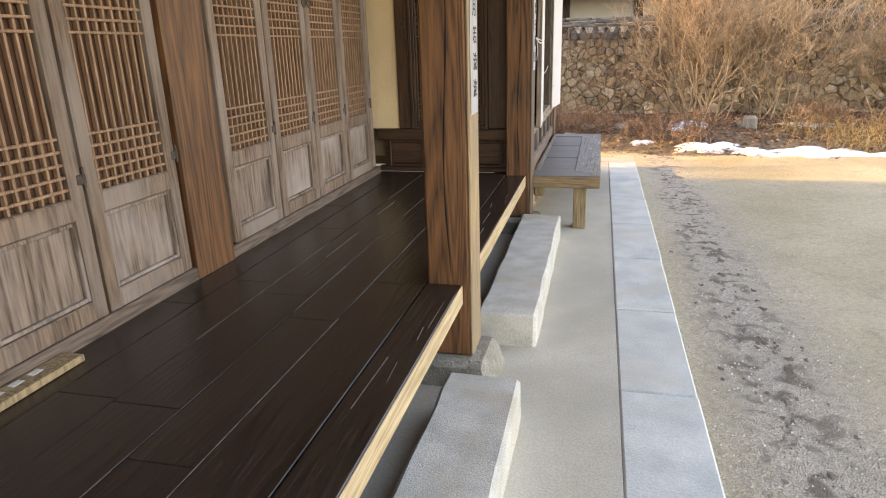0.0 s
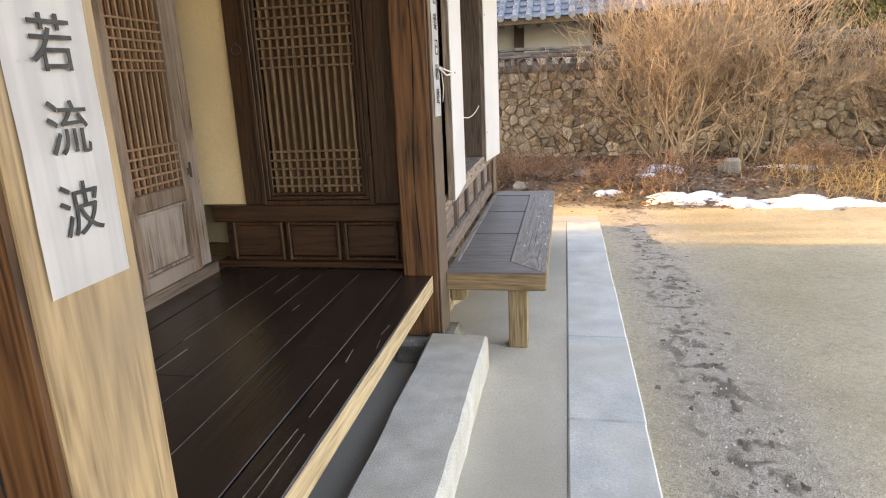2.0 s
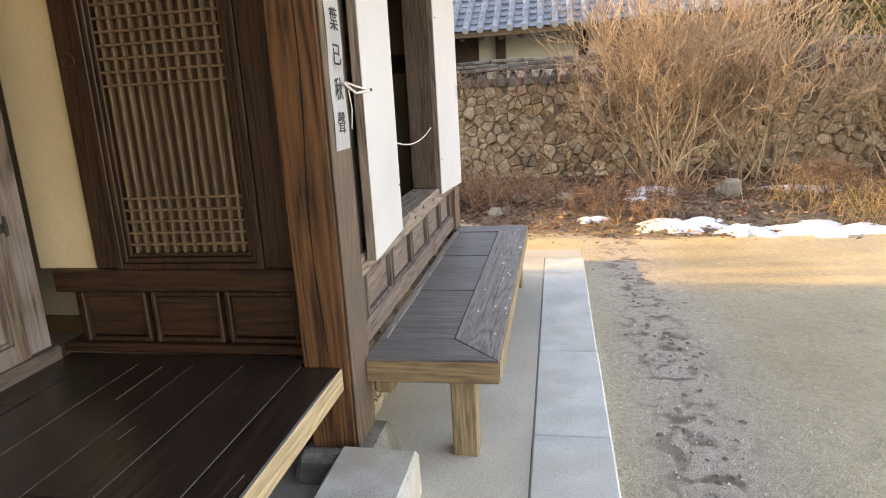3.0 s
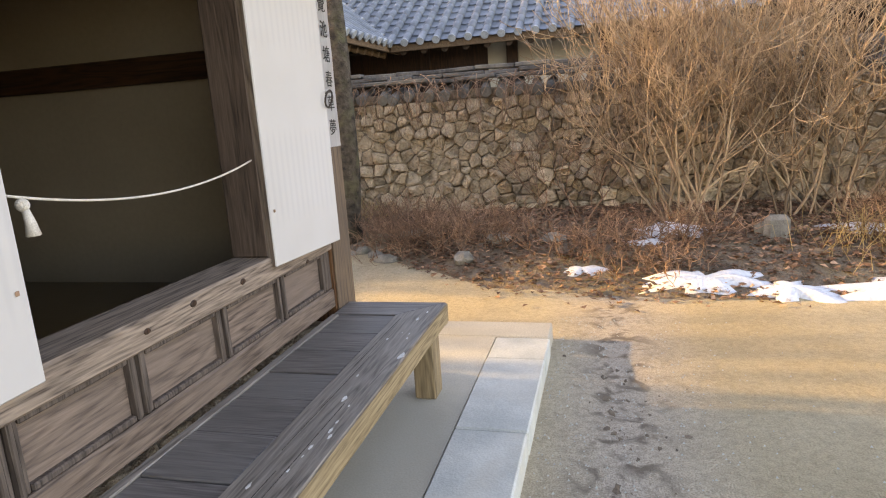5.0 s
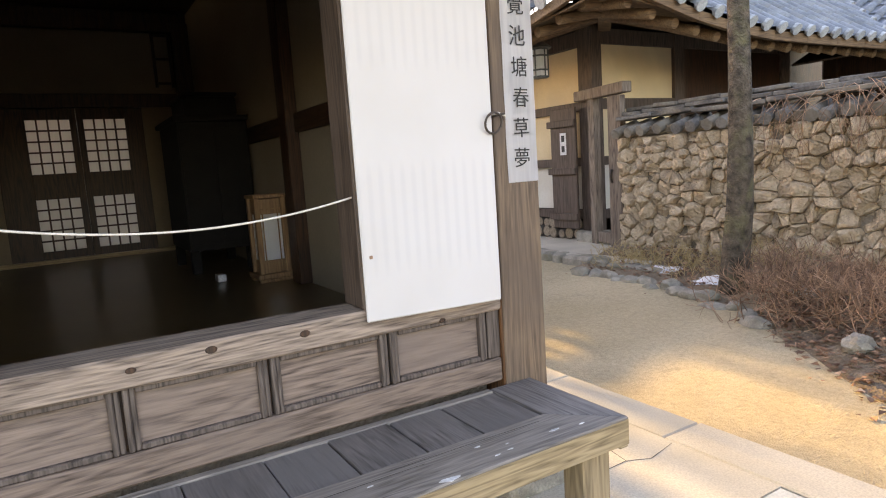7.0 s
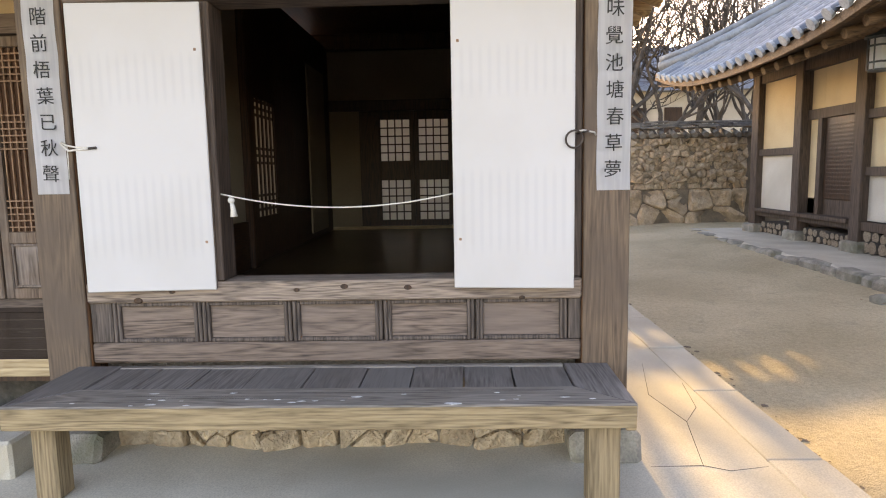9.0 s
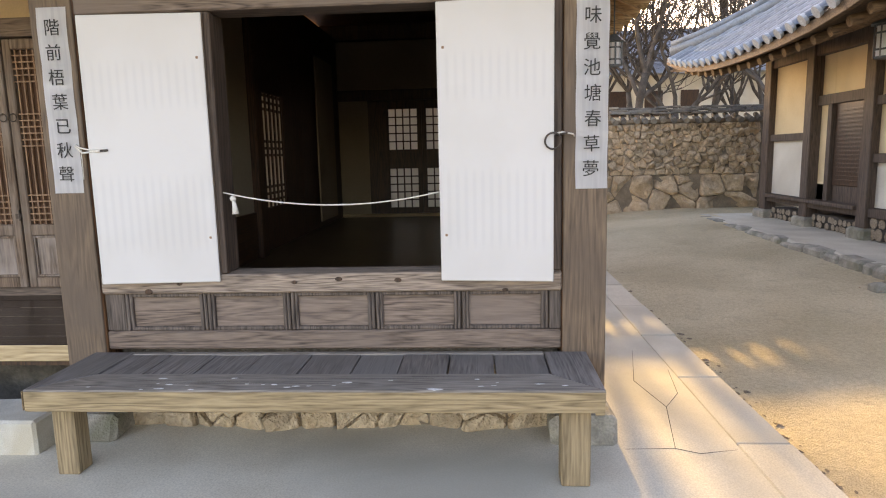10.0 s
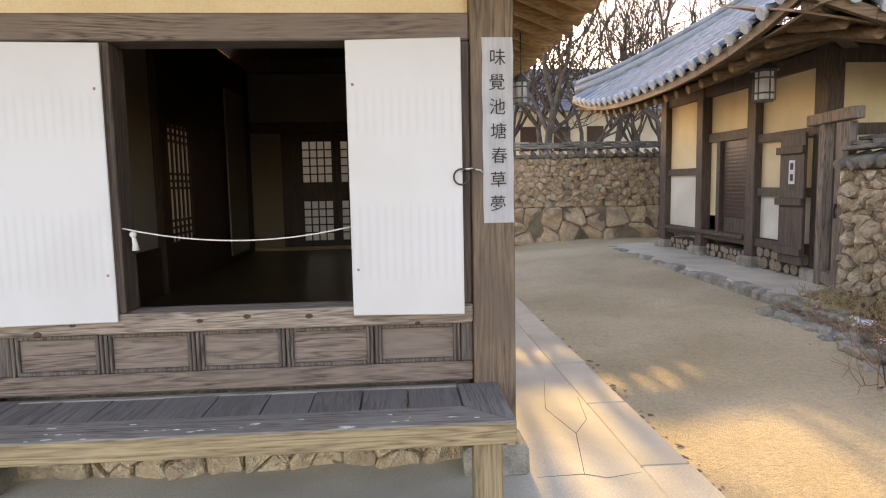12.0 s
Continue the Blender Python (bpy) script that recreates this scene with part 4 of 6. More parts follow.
for name, y0, p0, p1, y1 in (("window_2", 6.02, 6.29, 6.67, 6.73), ("window_3", 6.732, 6.79, 7.17, 7.339)):
    w = tagged(thing(name, "dark wooden door leaf with two small papered grids, closed", "window", (XB, (p0 + p1) / 2, 0.6), "rear grid doors"), kind="structure")
    for a, c in ((y0, p0), (p1, y1)):
        part("stile", B(XB - 0.05, XB, a, c, 0.612, 2.099, 0.004), M["dark"], w)
    for a, c in ((0.612, 0.69), (1.21, 1.46), (1.99, 2.099)):
        part("rail", B(XB - 0.05, XB - 0.001, p0, p1, a, c, 0.004), M["dark"], w)
    for a, c in ((0.69, 1.21), (1.46, 1.99)):
        part("pane", B(XB - 0.045, XB - 0.04, p0, p1, a, c, 0), M["window_paper"], w)
        for i in range(1, 4):
            yy = p0 + (p1 - p0) * i / 4
            part("bar", B(XB - 0.038, XB - 0.01, yy - 0.008, yy + 0.008, a, c, 0), M["dark"], w)
        for i in range(1, 5):
            zz = a + (c - a) * i / 5
            part("cross_bar", B(XB - 0.039, XB - 0.012, p0, p1, zz - 0.008, zz + 0.008, 0), M["dark"], w)
tagged(new("ceiling", mesh_from("ceiling", B(-5.5, -0.02, 5.45, 7.95, 3.05, 3.12, 0), M["dark_h"])), "dark wooden ceiling over room", "ceiling", kind="structure")

cab = thing("cabinet", "tall black lacquered cabinet standing in the dark corner", "cabinet", (-3.6, 7.5, ZF))
part("body", B(-4.0, -3.15, 7.3, 7.83, 0.75, 1.75, 0.01), M["lacquer"], cab)
part("top", B(-4.04, -3.11, 7.27, 7.832, 1.75, 1.79, 0.008), M["lacquer"], cab)
for x in (-3.98, -3.24):
    for y in (7.31, 7.74):
        part("leg", B(x, x + 0.07, y, y + 0.07, ZF, 0.75, 0.008), M["lacquer"], cab)
for i in range(2):
    part("door", B(-3.148, -3.138, 7.32 + 0.25 * i, 7.56 + 0.25 * i, 0.8, 1.7, 0.003), M["lacquer"], cab)
hat = thing("wooden_chest", "small dark chest standing on the cabinet", "chest", (-3.6, 7.55, 1.79))
part("body", B(-3.9, -3.3, 7.4, 7.8, 1.79, 1.95, 0.01), M["lacquer"], hat)
part("lid", B(-3.92, -3.28, 7.39, 7.81, 1.951, 1.985, 0.01), M["lacquer"], hat)
frame_ob = thing("hanging_rack", "narrow dark wooden rack hanging on the rear wall", "rack", (-5.3, 7.6, 2.6))
for y in (7.5, 7.66):
    part("upright", B(XB + 0.03, XB + 0.055, y, y + 0.03, 2.3, 2.85, 0.003), M["dark"], frame_ob)
for z in (2.33, 2.58, 2.82):
    part("crossbar", B(XB + 0.03, XB + 0.05, 7.531, 7.659, z, z + 0.025, 0.003), M["dark"], frame_ob)

lamp = thing("floor_lantern", "brown wooden floor lantern with white paper panels, unlit", "lamp", (-2.42, 7.71, ZF))
lx, ly = -2.42, 7.71
for dx in (-0.1, 0.08):
    for dy in (-0.1, 0.08):
        part("post", B(lx + dx - 0.008, lx + dx + 0.028, ly + dy - 0.008, ly + dy + 0.028, ZF + 0.04, ZF + 0.58, 0.002), M["lamp_wood"], lamp)
part("base", B(lx - 0.13, lx + 0.13, ly - 0.13, ly + 0.13, ZF + 0.025, ZF + 0.06, 0.005), M["lamp_wood"], lamp)
part("foot", B(lx - 0.12, lx - 0.06, ly - 0.12, ly + 0.12, ZF, ZF + 0.024, 0.004), M["lamp_wood"], lamp)
part("foot", B(lx + 0.06, lx + 0.12, ly - 0.12, ly + 0.12, ZF, ZF + 0.024, 0.004), M["lamp_wood"], lamp)
part("top", B(lx - 0.115, lx + 0.115, ly - 0.115, ly + 0.115, ZF + 0.58, ZF + 0.605, 0.004), M["lamp_wood"], lamp)
for z0, z1 in ((0.061, 0.15), (0.47, 0.575)):
    part("panel", B(lx - 0.092, lx + 0.092, ly - 0.092, ly + 0.092, ZF + z0, ZF + z1, 0.002), M["lamp_wood"], lamp)
part("paper_panel", B(lx - 0.085, lx + 0.085, ly - 0.085, ly + 0.085, ZF + 0.151, ZF + 0.469, 0), M["glow"], lamp)
for dx in (-0.055, 0.05):
    part("slat", B(lx + 0.086, lx + 0.094, ly + dx - 0.004, ly + dx + 0.004, ZF + 0.061, ZF + 0.575, 0.001), M["lamp_wood"], lamp)
    part("slat", B(lx + dx - 0.004, lx + dx + 0.004, ly - 0.094, ly - 0.086, ZF + 0.061, ZF + 0.575, 0.001), M["lamp_wood"], lamp)
for z in (0.14, 0.5):
    part("slat", B(lx + 0.0945, lx + 0.099, ly - 0.08, ly + 0.08, ZF + z, ZF + z + 0.008, 0.001), M["lamp_wood"], lamp)
bx = B(-2.74, -2.64, 7.38, 7.44, ZF, ZF + 0.05, 0.006)
solid("small_box", bx, M["paint"], "small white patterned box lying on the room floor", "box")


# ---- roof of the house over the camera ----
roof = thing("house_roof", "tiled roof of the house with golden-brown rafters under wide eaves", "roof", (-2.5, 3, 2.6))
part("deck", beam((-2.9, -5, 3.62), (-2.9, 8.2, 3.62), 0.2, 0.2, 0), M["dark_h"], roof)
bm = bmesh.new()
quad = [(1.15, -5, 2.62), (1.15, 9.0, 2.62), (-2.9, 6.6, 4.3), (-2.9, -5, 4.3)]
quad2 = [(1.15, 9.0, 2.62), (-6.6, 9.0, 2.72), (-2.9, 6.6, 4.3)]
quad3 = [(-6.6, 9.0, 2.72), (-6.6, -5, 2.62), (-2.9, -5, 4.3), (-2.9, 6.6, 4.3)]
for q in (quad, quad2, quad3):
    bm.faces.new([bm.verts.new(p) for p in q])
bmesh.ops.solidify(bm, geom=bm.faces[:], thickness=-0.12)
part("slope", bm, M["rafter"], roof)
for i in range(24):
    x = 0.9 - 0.31 * i
    part("rafter", tube([(x, 8.0, 2.93 if x < 0.4 else 2.75), (x, 8.9, 2.57)], 0.055, 8), M["rafter"], roof)
for i in range(40):
    y = 8.3 - 0.33 * i
    part("rafter", tube([(0.0, y, 2.95), (1.05, y, 2.55)], 0.055, 8), M["rafter"], roof)
part("wall_plate", B(-0.11, 0.05, -4, 8.08, 2.5, 2.68), M["grey_y"], roof)
part("wall_plate", B(-5.6, -0.125, 7.92, 8.08, 2.5, 2.7), M["dark_h"], roof)


# ---- rubble walls ----
def clip(poly, a, c):
    """Keeps the part of a polygon nearer to a than to c."""
    mx, my, dx, dy = (a[0] + c[0]) / 2, (a[1] + c[1]) / 2, c[0] - a[0], c[1] - a[1]
    out = []
    for p, q in zip(poly, poly[1:] + poly[:1]):
        sp, sq = (p[0] - mx) * dx + (p[1] - my) * dy, (q[0] - mx) * dx + (q[1] - my) * dy
        if sp <= 0:
            out.append(p)
        if sp * sq < 0:
            k = sp / (sp - sq)
            out.append((p[0] + k * (q[0] - p[0]), p[1] + k * (q[1] - p[1])))
    return out


def rubble(u0, u1, v0, v1, size, rng, stretch=1.25):
    """Irregular stones that fill a rectangle: polygons in (u, v)."""
    seeds, rows_n = [], max(1, round((v1 - v0) / size))
    for r in range(rows_n):
        big = 1.35 - 0.6 * r / rows_n
        cols = max(1, round((u1 - u0) / (size * stretch * big)))
        for c in range(cols):
            seeds.append((u0 + (u1 - u0) * (c + 0.5 * (r % 2) + rng.uniform(-0.05, 0.55)) / cols, v0 + (v1 - v0) * (r + 0.5 + rng.uniform(-0.36, 0.36)) / rows_n))
    for _ in range(len(seeds) // 3):
        seeds.append((rng.uniform(u0, u1), rng.uniform(v0, v1)))
    for s in seeds:
        poly = [(u0, v0), (u1, v0), (u1, v1), (u0, v1)]
        for t in seeds:
            if t is not s and abs(t[0] - s[0]) < size * 4.5 and abs(t[1] - s[1]) < size * 3.5:
                poly = clip(poly, s, t)
            if len(poly) < 3:
                break
        if len(poly) >= 3:
            yield s, poly


def rubble_wall(wall, u0, u1, v0, v1, size, place, seed, name="stone", mat=None, split=1e9):
    rng = random.Random(seed)
    all_v, all_f = [], []
    for s, poly in rubble(u0, u1, v0, v1, size, rng):
        cx, cy = sum(p[0] for p in poly) / len(poly), sum(p[1] for p in poly) / len(poly)
        # corners worn round
        poly = [(p[0] + f * (q[0] - p[0]), p[1] + f * (q[1] - p[1])) for p, q in zip(poly, poly[1:] + poly[:1]) for f in (0.1, 0.88)]
        d = rng.uniform(0.015, 0.115)
        tilt = rng.uniform(-0.38, 0.38), rng.uniform(-0.38, 0.38)
        vs, n = [], len(poly)
        for k, dep in ((0.99, -0.05), (0.965, d * 0.5), (0.82, d), (0.4, d * 1.08)):
            for p in poly:
                w = 0.02 * noise.noise(Vector((p[0] * 13, p[1] * 13, k * 3)))
                vs.append(place(cx + (p[0] - cx) * k + w, cy + (p[1] - cy) * k + w, dep + (tilt[0] * (p[0] - cx) + tilt[1] * (p[1] - cy) if dep > 0 else 0)))
        fs_ = [(i + r * n, (i + 1) % n + r * n, (i + 1) % n + (r + 1) * n, i + (r + 1) * n) for r in range(3) for i in range(n)] + [tuple(range(3 * n, 4 * n))]
        if cx > split:
            all_f += [tuple(i + len(all_v) for i in f) for f in fs_]
            all_v += vs
            continue
        ob = new(name, raw(name, vs, fs_, mat or M["stone"], False))
        ob.parent = wall
    if all_v:
        ob = tagged(new("far_stones", raw("far_stones", all_v, all_f, M["stone"], False)), kind="stuff")
        ob.parent = wall


def cap_tiles(wall, a, c, across, z, pitch, seed):
    """Weathered tiles along the top of a wall from a to c: a ridge of stacked flat tiles and short tubes on both sides."""
    a, c, across = Vector(a), Vector(c), Vector(across)
    d = (c - a).normalized()
    rng = random.Random(seed)
    n = int((c - a).length / pitch)
    cover = tube([Vector((0, 0, 0)), Vector((0, 0, 0)) + across * 0.36 + Vector((0, 0, -0.12))], [0.05, 0.062], 8)
    me = mesh_from("cap_tile", cover, M["old_tile"])
    for i in range(n):
        p = a + d * (pitch * (i + 0.5) + rng.uniform(-0.03, 0.03))
        o = piece("cap_tile", me, wall, Matrix.Translation((p.x, p.y, z + rng.uniform(-0.02, 0.015))) @ Matrix.Rotation(rng.uniform(-0.15, 0.15), 4, "Z"))
    for lvl in range(3):
        s = 0.0
        while s < (c - a).length - 0.05:
            w = min(rng.uniform(0.3, 0.55), (c - a).length - s)
            p, q = a + d * s, a + d * (s + w - 0.01)
            off = across * (0.13 - 0.05 * lvl + rng.uniform(-0.02, 0.02))
            zz = z + 0.06 + 0.055 * lvl + rng.uniform(-0.012, 0.012)
            part("ridge_tile", beam(p + off + Vector((0, 0, zz - p.z)), q + off + Vector((0, 0, zz - q.z + rng.uniform(-0.015, 0.015))), 0.24 - 0.05 * lvl, 0.045, 0.008), M["old_tile"], wall)
            s += w


rubble_wall(found, 5.63, 7.87, -0.02, 0.37, 0.12, lambda u, v, d: (-0.058 + 0.7 * d, u, v), 23)
# added out of view: blocks the low sun from the room's rear windows
solid("wall_garden", B(-7.9, -7.6, -4, 7.9, -0.1, 2.7, 0.01), M["white_plaster"], "plain plastered wall added out of view to shade the rear windows", "wall", "structure")

YW = 12.36
w_n = solid("wall_stone_north", B(-3.42, 9.0, YW, YW + 0.4, -0.1, 1.5, 0), M["mortar"], "long rubble stone courtyard wall with an old tile coping", "wall", "structure")
rubble_wall(w_n, -3.43, 9.0, 0.0, 1.47, 0.138, lambda u, v, d: (u, YW - d, v), 5, split=0.2)
rubble_wall(w_n, YW, YW + 0.42, 0.0, 1.47, 0.17, lambda u, v, d: (-3.42 - d, u, v), 7)
part("coping_bed", B(-3.5, 9.0, YW - 0.04, YW + 0.45, 1.48, 1.58, 0.01), M["bed"], w_n)
cap_tiles(w_n, (-3.5, YW + 0.22, 1.6), (9.0, YW + 0.22, 1.6), (0, -1, 0), 1.64, 0.2, 3)

XWW = -10.9
w_w = solid("wall_stone_west", B(XWW - 0.4, XWW, 5.0, 14.4, -0.1, 1.95, 0), M["mortar"], "tall rubble stone wall closing the yard, with tile coping", "wall", "structure")
rubble_wall(w_w, 8.8, 13.4, 0.85, 1.93, 0.135, lambda u, v, d: (XWW + d, u, v), 8)
rubble_wall(w_w, 8.8, 13.4, 0.0, 0.85, 0.36, lambda u, v, d: (XWW + d, u, v), 15)
part("coping_bed", B(XWW - 0.5, XWW + 0.05, 5.0, 14.4, 1.95, 2.02, 0.01), M["bed"], w_w)
cap_tiles(w_w, (XWW - 0.2, 8.0, 2.05), (XWW - 0.2, 14.4, 2.05), (1, 0, 0), 2.1, 0.22, 4)


# ---- tiled roofs ----
def tile_slope(roof_ob, rows_list, r=0.075):
    """Rows of round cover tiles from eave to top, each a mesh of its own, with pale plastered ends; and the pan tiles between."""
    pan_v, pan_f = [], []
    for (p, q, side) in rows_list:
        p, q, side = Vector(p), Vector(q), Vector(side)
        d = q - p
        ln = d.length
        if ln < 0.25:
            continue
        d.normalize()
        up = side.cross(d).normalized()
        if up.z < 0:
            up = -up
        segs = max(1, int(ln / 0.3))
        vs, fs_ = [], []
        for i in range(segs):
            for e, rr in ((0.0, r), (0.92, r * 0.93), (1.0, r * 0.86)):
                o = p + d * (ln * (i + e) / segs)
                for k in range(7):
                    a = math.pi * k / 6
                    vs.append(o + side * (rr * math.cos(a)) + up * (rr * math.sin(a) * 1.0 + 0.01))
        for i in range(segs * 3 - 1):
            for k in range(6):
                fs_.append((i * 7 + k, i * 7 + k + 1, (i + 1) * 7 + k + 1, (i + 1) * 7 + k))
        o = new("tile_row", raw("tile_row", vs, fs_, M["tile"], True))
        o.parent = roof_ob
        o.matrix_parent_inverse = Matrix.Translation(roof_ob.matrix_basis.translation).inverted()
        cb = bmesh.new()
        bmesh.ops.create_cone(cb, cap_ends=True, segments=10, radius1=r * 0.98, radius2=r * 0.9, depth=0.05)
        cb.transform(Matrix.Translation(p - d * 0.015 + up * 0.02) @ d.to_track_quat("Z", "Y").to_matrix().to_4x4())
        part("end_cap", cb, M["tile_cap"], roof_ob)
        for i in range(segs):
            b0 = len(pan_v)
            for e, lift in ((0, 0.03), (1, 0.0)):
                for s_ in (0.0, 0.075, 0.15, 0.225, 0.3):
                    sag = -0.035 * (1 - ((s_ - 0.15) / 0.15) ** 2)
                    pan_v.append(p + d * (ln * (i + e) / segs) + side * s_ + up * (lift + sag))
            pan_f += [(b0 + k, b0 + k + 1, b0 + 6 + k, b0 + 5 + k) for k in range(4)]
            if i:
                pan_f += [(b0 - 5 + k, b0 - 4 + k, b0 + 1 + k, b0 + k) for k in range(4)]
    o = new("pan_tiles", raw("pan_tiles", pan_v, pan_f, M["tile"]))
    o.parent = roof_ob
    o.matrix_parent_inverse = Matrix.Translation(roof_ob.matrix_basis.translation).inverted()


def eave_s(x):
    return 2.74 + 0.45 * (abs(x + 6.35) / 3.85) ** 2.6


def eave_e(y):
    return 2.64 + 0.5 * max(0, (14.5 - y) / 3.3) ** 2.2


RUN, RISE = 2.6, 1.45
EX, EYS, EW = -2.5, 11.2, -10.2
gate_house = thing("gate_house", "old timber outbuilding with ochre plaster panels and a blue-grey tiled roof", "house", (-6.3, 13.8, 0))
g_roof = part("roof", B(-9.0, -3.6, 13.5, 14.1, 4.16, 4.34, 0.03), M["tile"], gate_house)
rows_list = []
x = EW + 0.15
while x < EX:
    run = min(RUN, x - EW + 0.02, EX - x + 0.02)
    rows_list.append(((x, EYS, eave_s(x)), (x, EYS + run, eave_s(x) + (3.0 + RISE - eave_s(x)) * (run / RUN)), (-1, 0, 0)))
    x += 0.3
y = EYS + 0.15
while y < 19.4:
    s0 = max(0, y - 16.8)
    run = min(RUN, y - EYS + 0.02)
    if run - s0 > 0.3:
        z0 = eave_e(y)
        zt_ = 3.0 + RISE
        rows_list.append(((EX - s0, y, z0 + (zt_ - z0) * s0 / RUN), (EX - run, y, z0 + (zt_ - z0) * run / RUN), (0, 1, 0)))
    y += 0.3
groof_e = thing("gate_house_roof", "blue-grey tiled hip roof with pale tile ends over the outbuilding", "roof", (-6.3, 13.8, 3))
tile_slope(groof_e, rows_list)


def ridge_line(pts, parent, r=0.11):
    part("hip_ridge", tube(pts, r, 7), M["tile"], parent)
    part("hip_ridge", tube([(a, c, e + r * 1.3) for a, c, e in pts], r * 0.6, 7), M["tile"], parent)


ridge_line([(EW + 0.1 + RUN * t, EYS + 0.1 + RUN * t, eave_s(EW) + 0.1 + (4.45 - eave_s(EW)) * t ** 1.25) for t in np.linspace(0, 1, 8)], groof_e)
ridge_line([(EX - 0.1 - RUN * t, EYS + 0.1 + RUN * t, eave_s(EX) + 0.1 + (4.45 - eave_s(EX)) * t ** 1.25) for t in np.linspace(0, 1, 8)], groof_e)
ridge_line([(EW + RUN, EYS + RUN, 4.55), (EX - RUN, EYS + RUN, 4.55)], groof_e, 0.14)
# eave boards, rafters
for x0 in np.arange(EW, EX - 0.05, 0.7):
    x1 = min(EX, x0 + 0.7)
    part("eave_board", beam((x0, EYS + 0.06, eave_s(x0) - 0.08), (x1, EYS + 0.06, eave_s(x1) - 0.08), 0.06, 0.11), M["eave_wood"], groof_e)
    part("soffit", beam((x0, EYS + 0.85, (eave_s(x0) + 3.0) / 2 + 0.06), (x1, EYS + 0.85, (eave_s(x1) + 3.0) / 2 + 0.06), 1.55, 0.02, 0, (0, -0.3, 1)), M["eave_wood"], groof_e)
for y0 in np.arange(EYS, 17.4, 0.7):
    part("eave_board", beam((EX - 0.06, y0, eave_e(y0) - 0.08), (EX - 0.06, y0 + 0.7, eave_e(y0 + 0.7) - 0.08), 0.06, 0.11), M["eave_wood"], groof_e)
    part("soffit", beam((EX - 0.85, y0, (eave_e(y0) + 3.0) / 2 + 0.06), (EX - 0.85, y0 + 0.7, (eave_e(y0 + 0.7) + 3.0) / 2 + 0.06), 1.55, 0.02, 0, (0.3, 0, 1)), M["eave_wood"], groof_e)
x = EW + 0.3
while x < EX - 0.4:
    part("rafter", tube([(x, EYS + 0.2, eave_s(x) - 0.17), (x, 12.75, 3.05)], 0.06, 8), M["eave_wood"], groof_e)
    x += 0.36
y = EYS + 0.5
while y < 17.2:
    part("rafter", tube([(EX - 0.2, y, eave_e(y) - 0.17), (-4.05, y, 3.05)], 0.06, 8), M["eave_wood"], groof_e)
    y += 0.36
part("corner_rafter", beam((EX - 0.12, EYS + 0.12, eave_s(EX) - 0.2), (-4.2, 12.9, 3.0), 0.16, 0.2), M["eave_wood"], groof_e)
part("corner_rafter", beam((EW + 0.15, EYS + 0.15, eave_s(EW) - 0.2), (-8.6, 12.75, 3.0), 0.16, 0.2), M["eave_wood"], groof_e)

# walls, posts and panels of the outbuilding
YG, XG = 12.7, -4.2
ZG = 0.12


def wall_bay(x0, x1, z0, z1, mat, y=YG + 0.05):
    return part("plaster_panel", B(x0, x1, y, y + 0.08, z0, z1, 0.002), mat, gate_house)


for x0, x1, zb in ((-9.0, -8.75, ZG), (-7.52, -7.3, ZG), (-5.95, -5.72, ZG), (XG - 0.26, XG, ZG)):
    part("post", B(x0, x1, YG - 0.06, YG + 0.14, zb, 3.0, 0.01), M["gate_wood"], gate_house)
    bm = B(x0 - 0.08, x1 + 0.08, YG - 0.14, YG + 0.18, ZG - 0.1, ZG + 0.15, 0.03)
    part("base_stone", bm, M["base_stone"], gate_house)
for z0, z1 in ((2.75, 2.95), (0.42, 0.54)):
    part("beam", B(-8.75, XG - 0.26, YG - 0.03, YG + 0.13, z0, z1, 0.006), M["gate_wood"], gate_house)
wall_bay(-8.75, -7.52, 1.6, 2.75, M["plaster"])
wall_bay(-8.75, -7.52, 0.55, 1.48, M["white_plaster"])
part("beam", B(-8.75, -7.52, YG - 0.02, YG + 0.12, 1.48, 1.6, 0.005), M["gate_wood"], gate_house)
wall_bay(-7.3, -6.95, 0.55, 2.75, M["plaster"], YG + 0.1)
wall_bay(-6.95, -5.95, 2.15, 2.75, M["plaster"], YG + 0.1)
part("beam", B(-7.3, -5.95, YG + 0.04, YG + 0.2, 2.0, 2.15, 0.005), M["gate_wood"], gate_house)
part("louvred_door", B(-6.85, -6.0, YG + 0.08, YG + 0.14, 0.8, 2.0, 0.005), M["dark"], gate_house, "dark slatted door")
for i in range(18):
    part("slat", B(-6.78, -6.07, YG + 0.065, YG + 0.0795, 0.86 + 0.06 * i, 0.89 + 0.06 * i, 0.002), M["dark"], gate_house)
part("side_post", B(-6.97, -6.86, YG + 0.02, YG + 0.16, 0.5, 2.0, 0.005), M["gate_wood"], gate_house)
wall_bay(-7.3, -5.95, 0.55, 0.8, M["gate_wood"], YG + 0.1)
part("verandah_floor", B(-8.75, -5.95, YG - 0.1, YG + 0.2, 0.5, 0.56, 0.006), M["gate_wood"], gate_house)
for z0, z1, mt in ((0.55, 1.15, "white_plaster"), (1.27, 1.9, "plaster"), (2.02, 2.75, "plaster")):
    wall_bay(-5.72, XG - 0.26, z0, z1, M[mt])
for z in (1.15, 1.9):
    part("beam", B(-5.72, XG - 0.26, YG - 0.02, YG + 0.12, z, z + 0.12, 0.005), M["gate_wood"], gate_house)
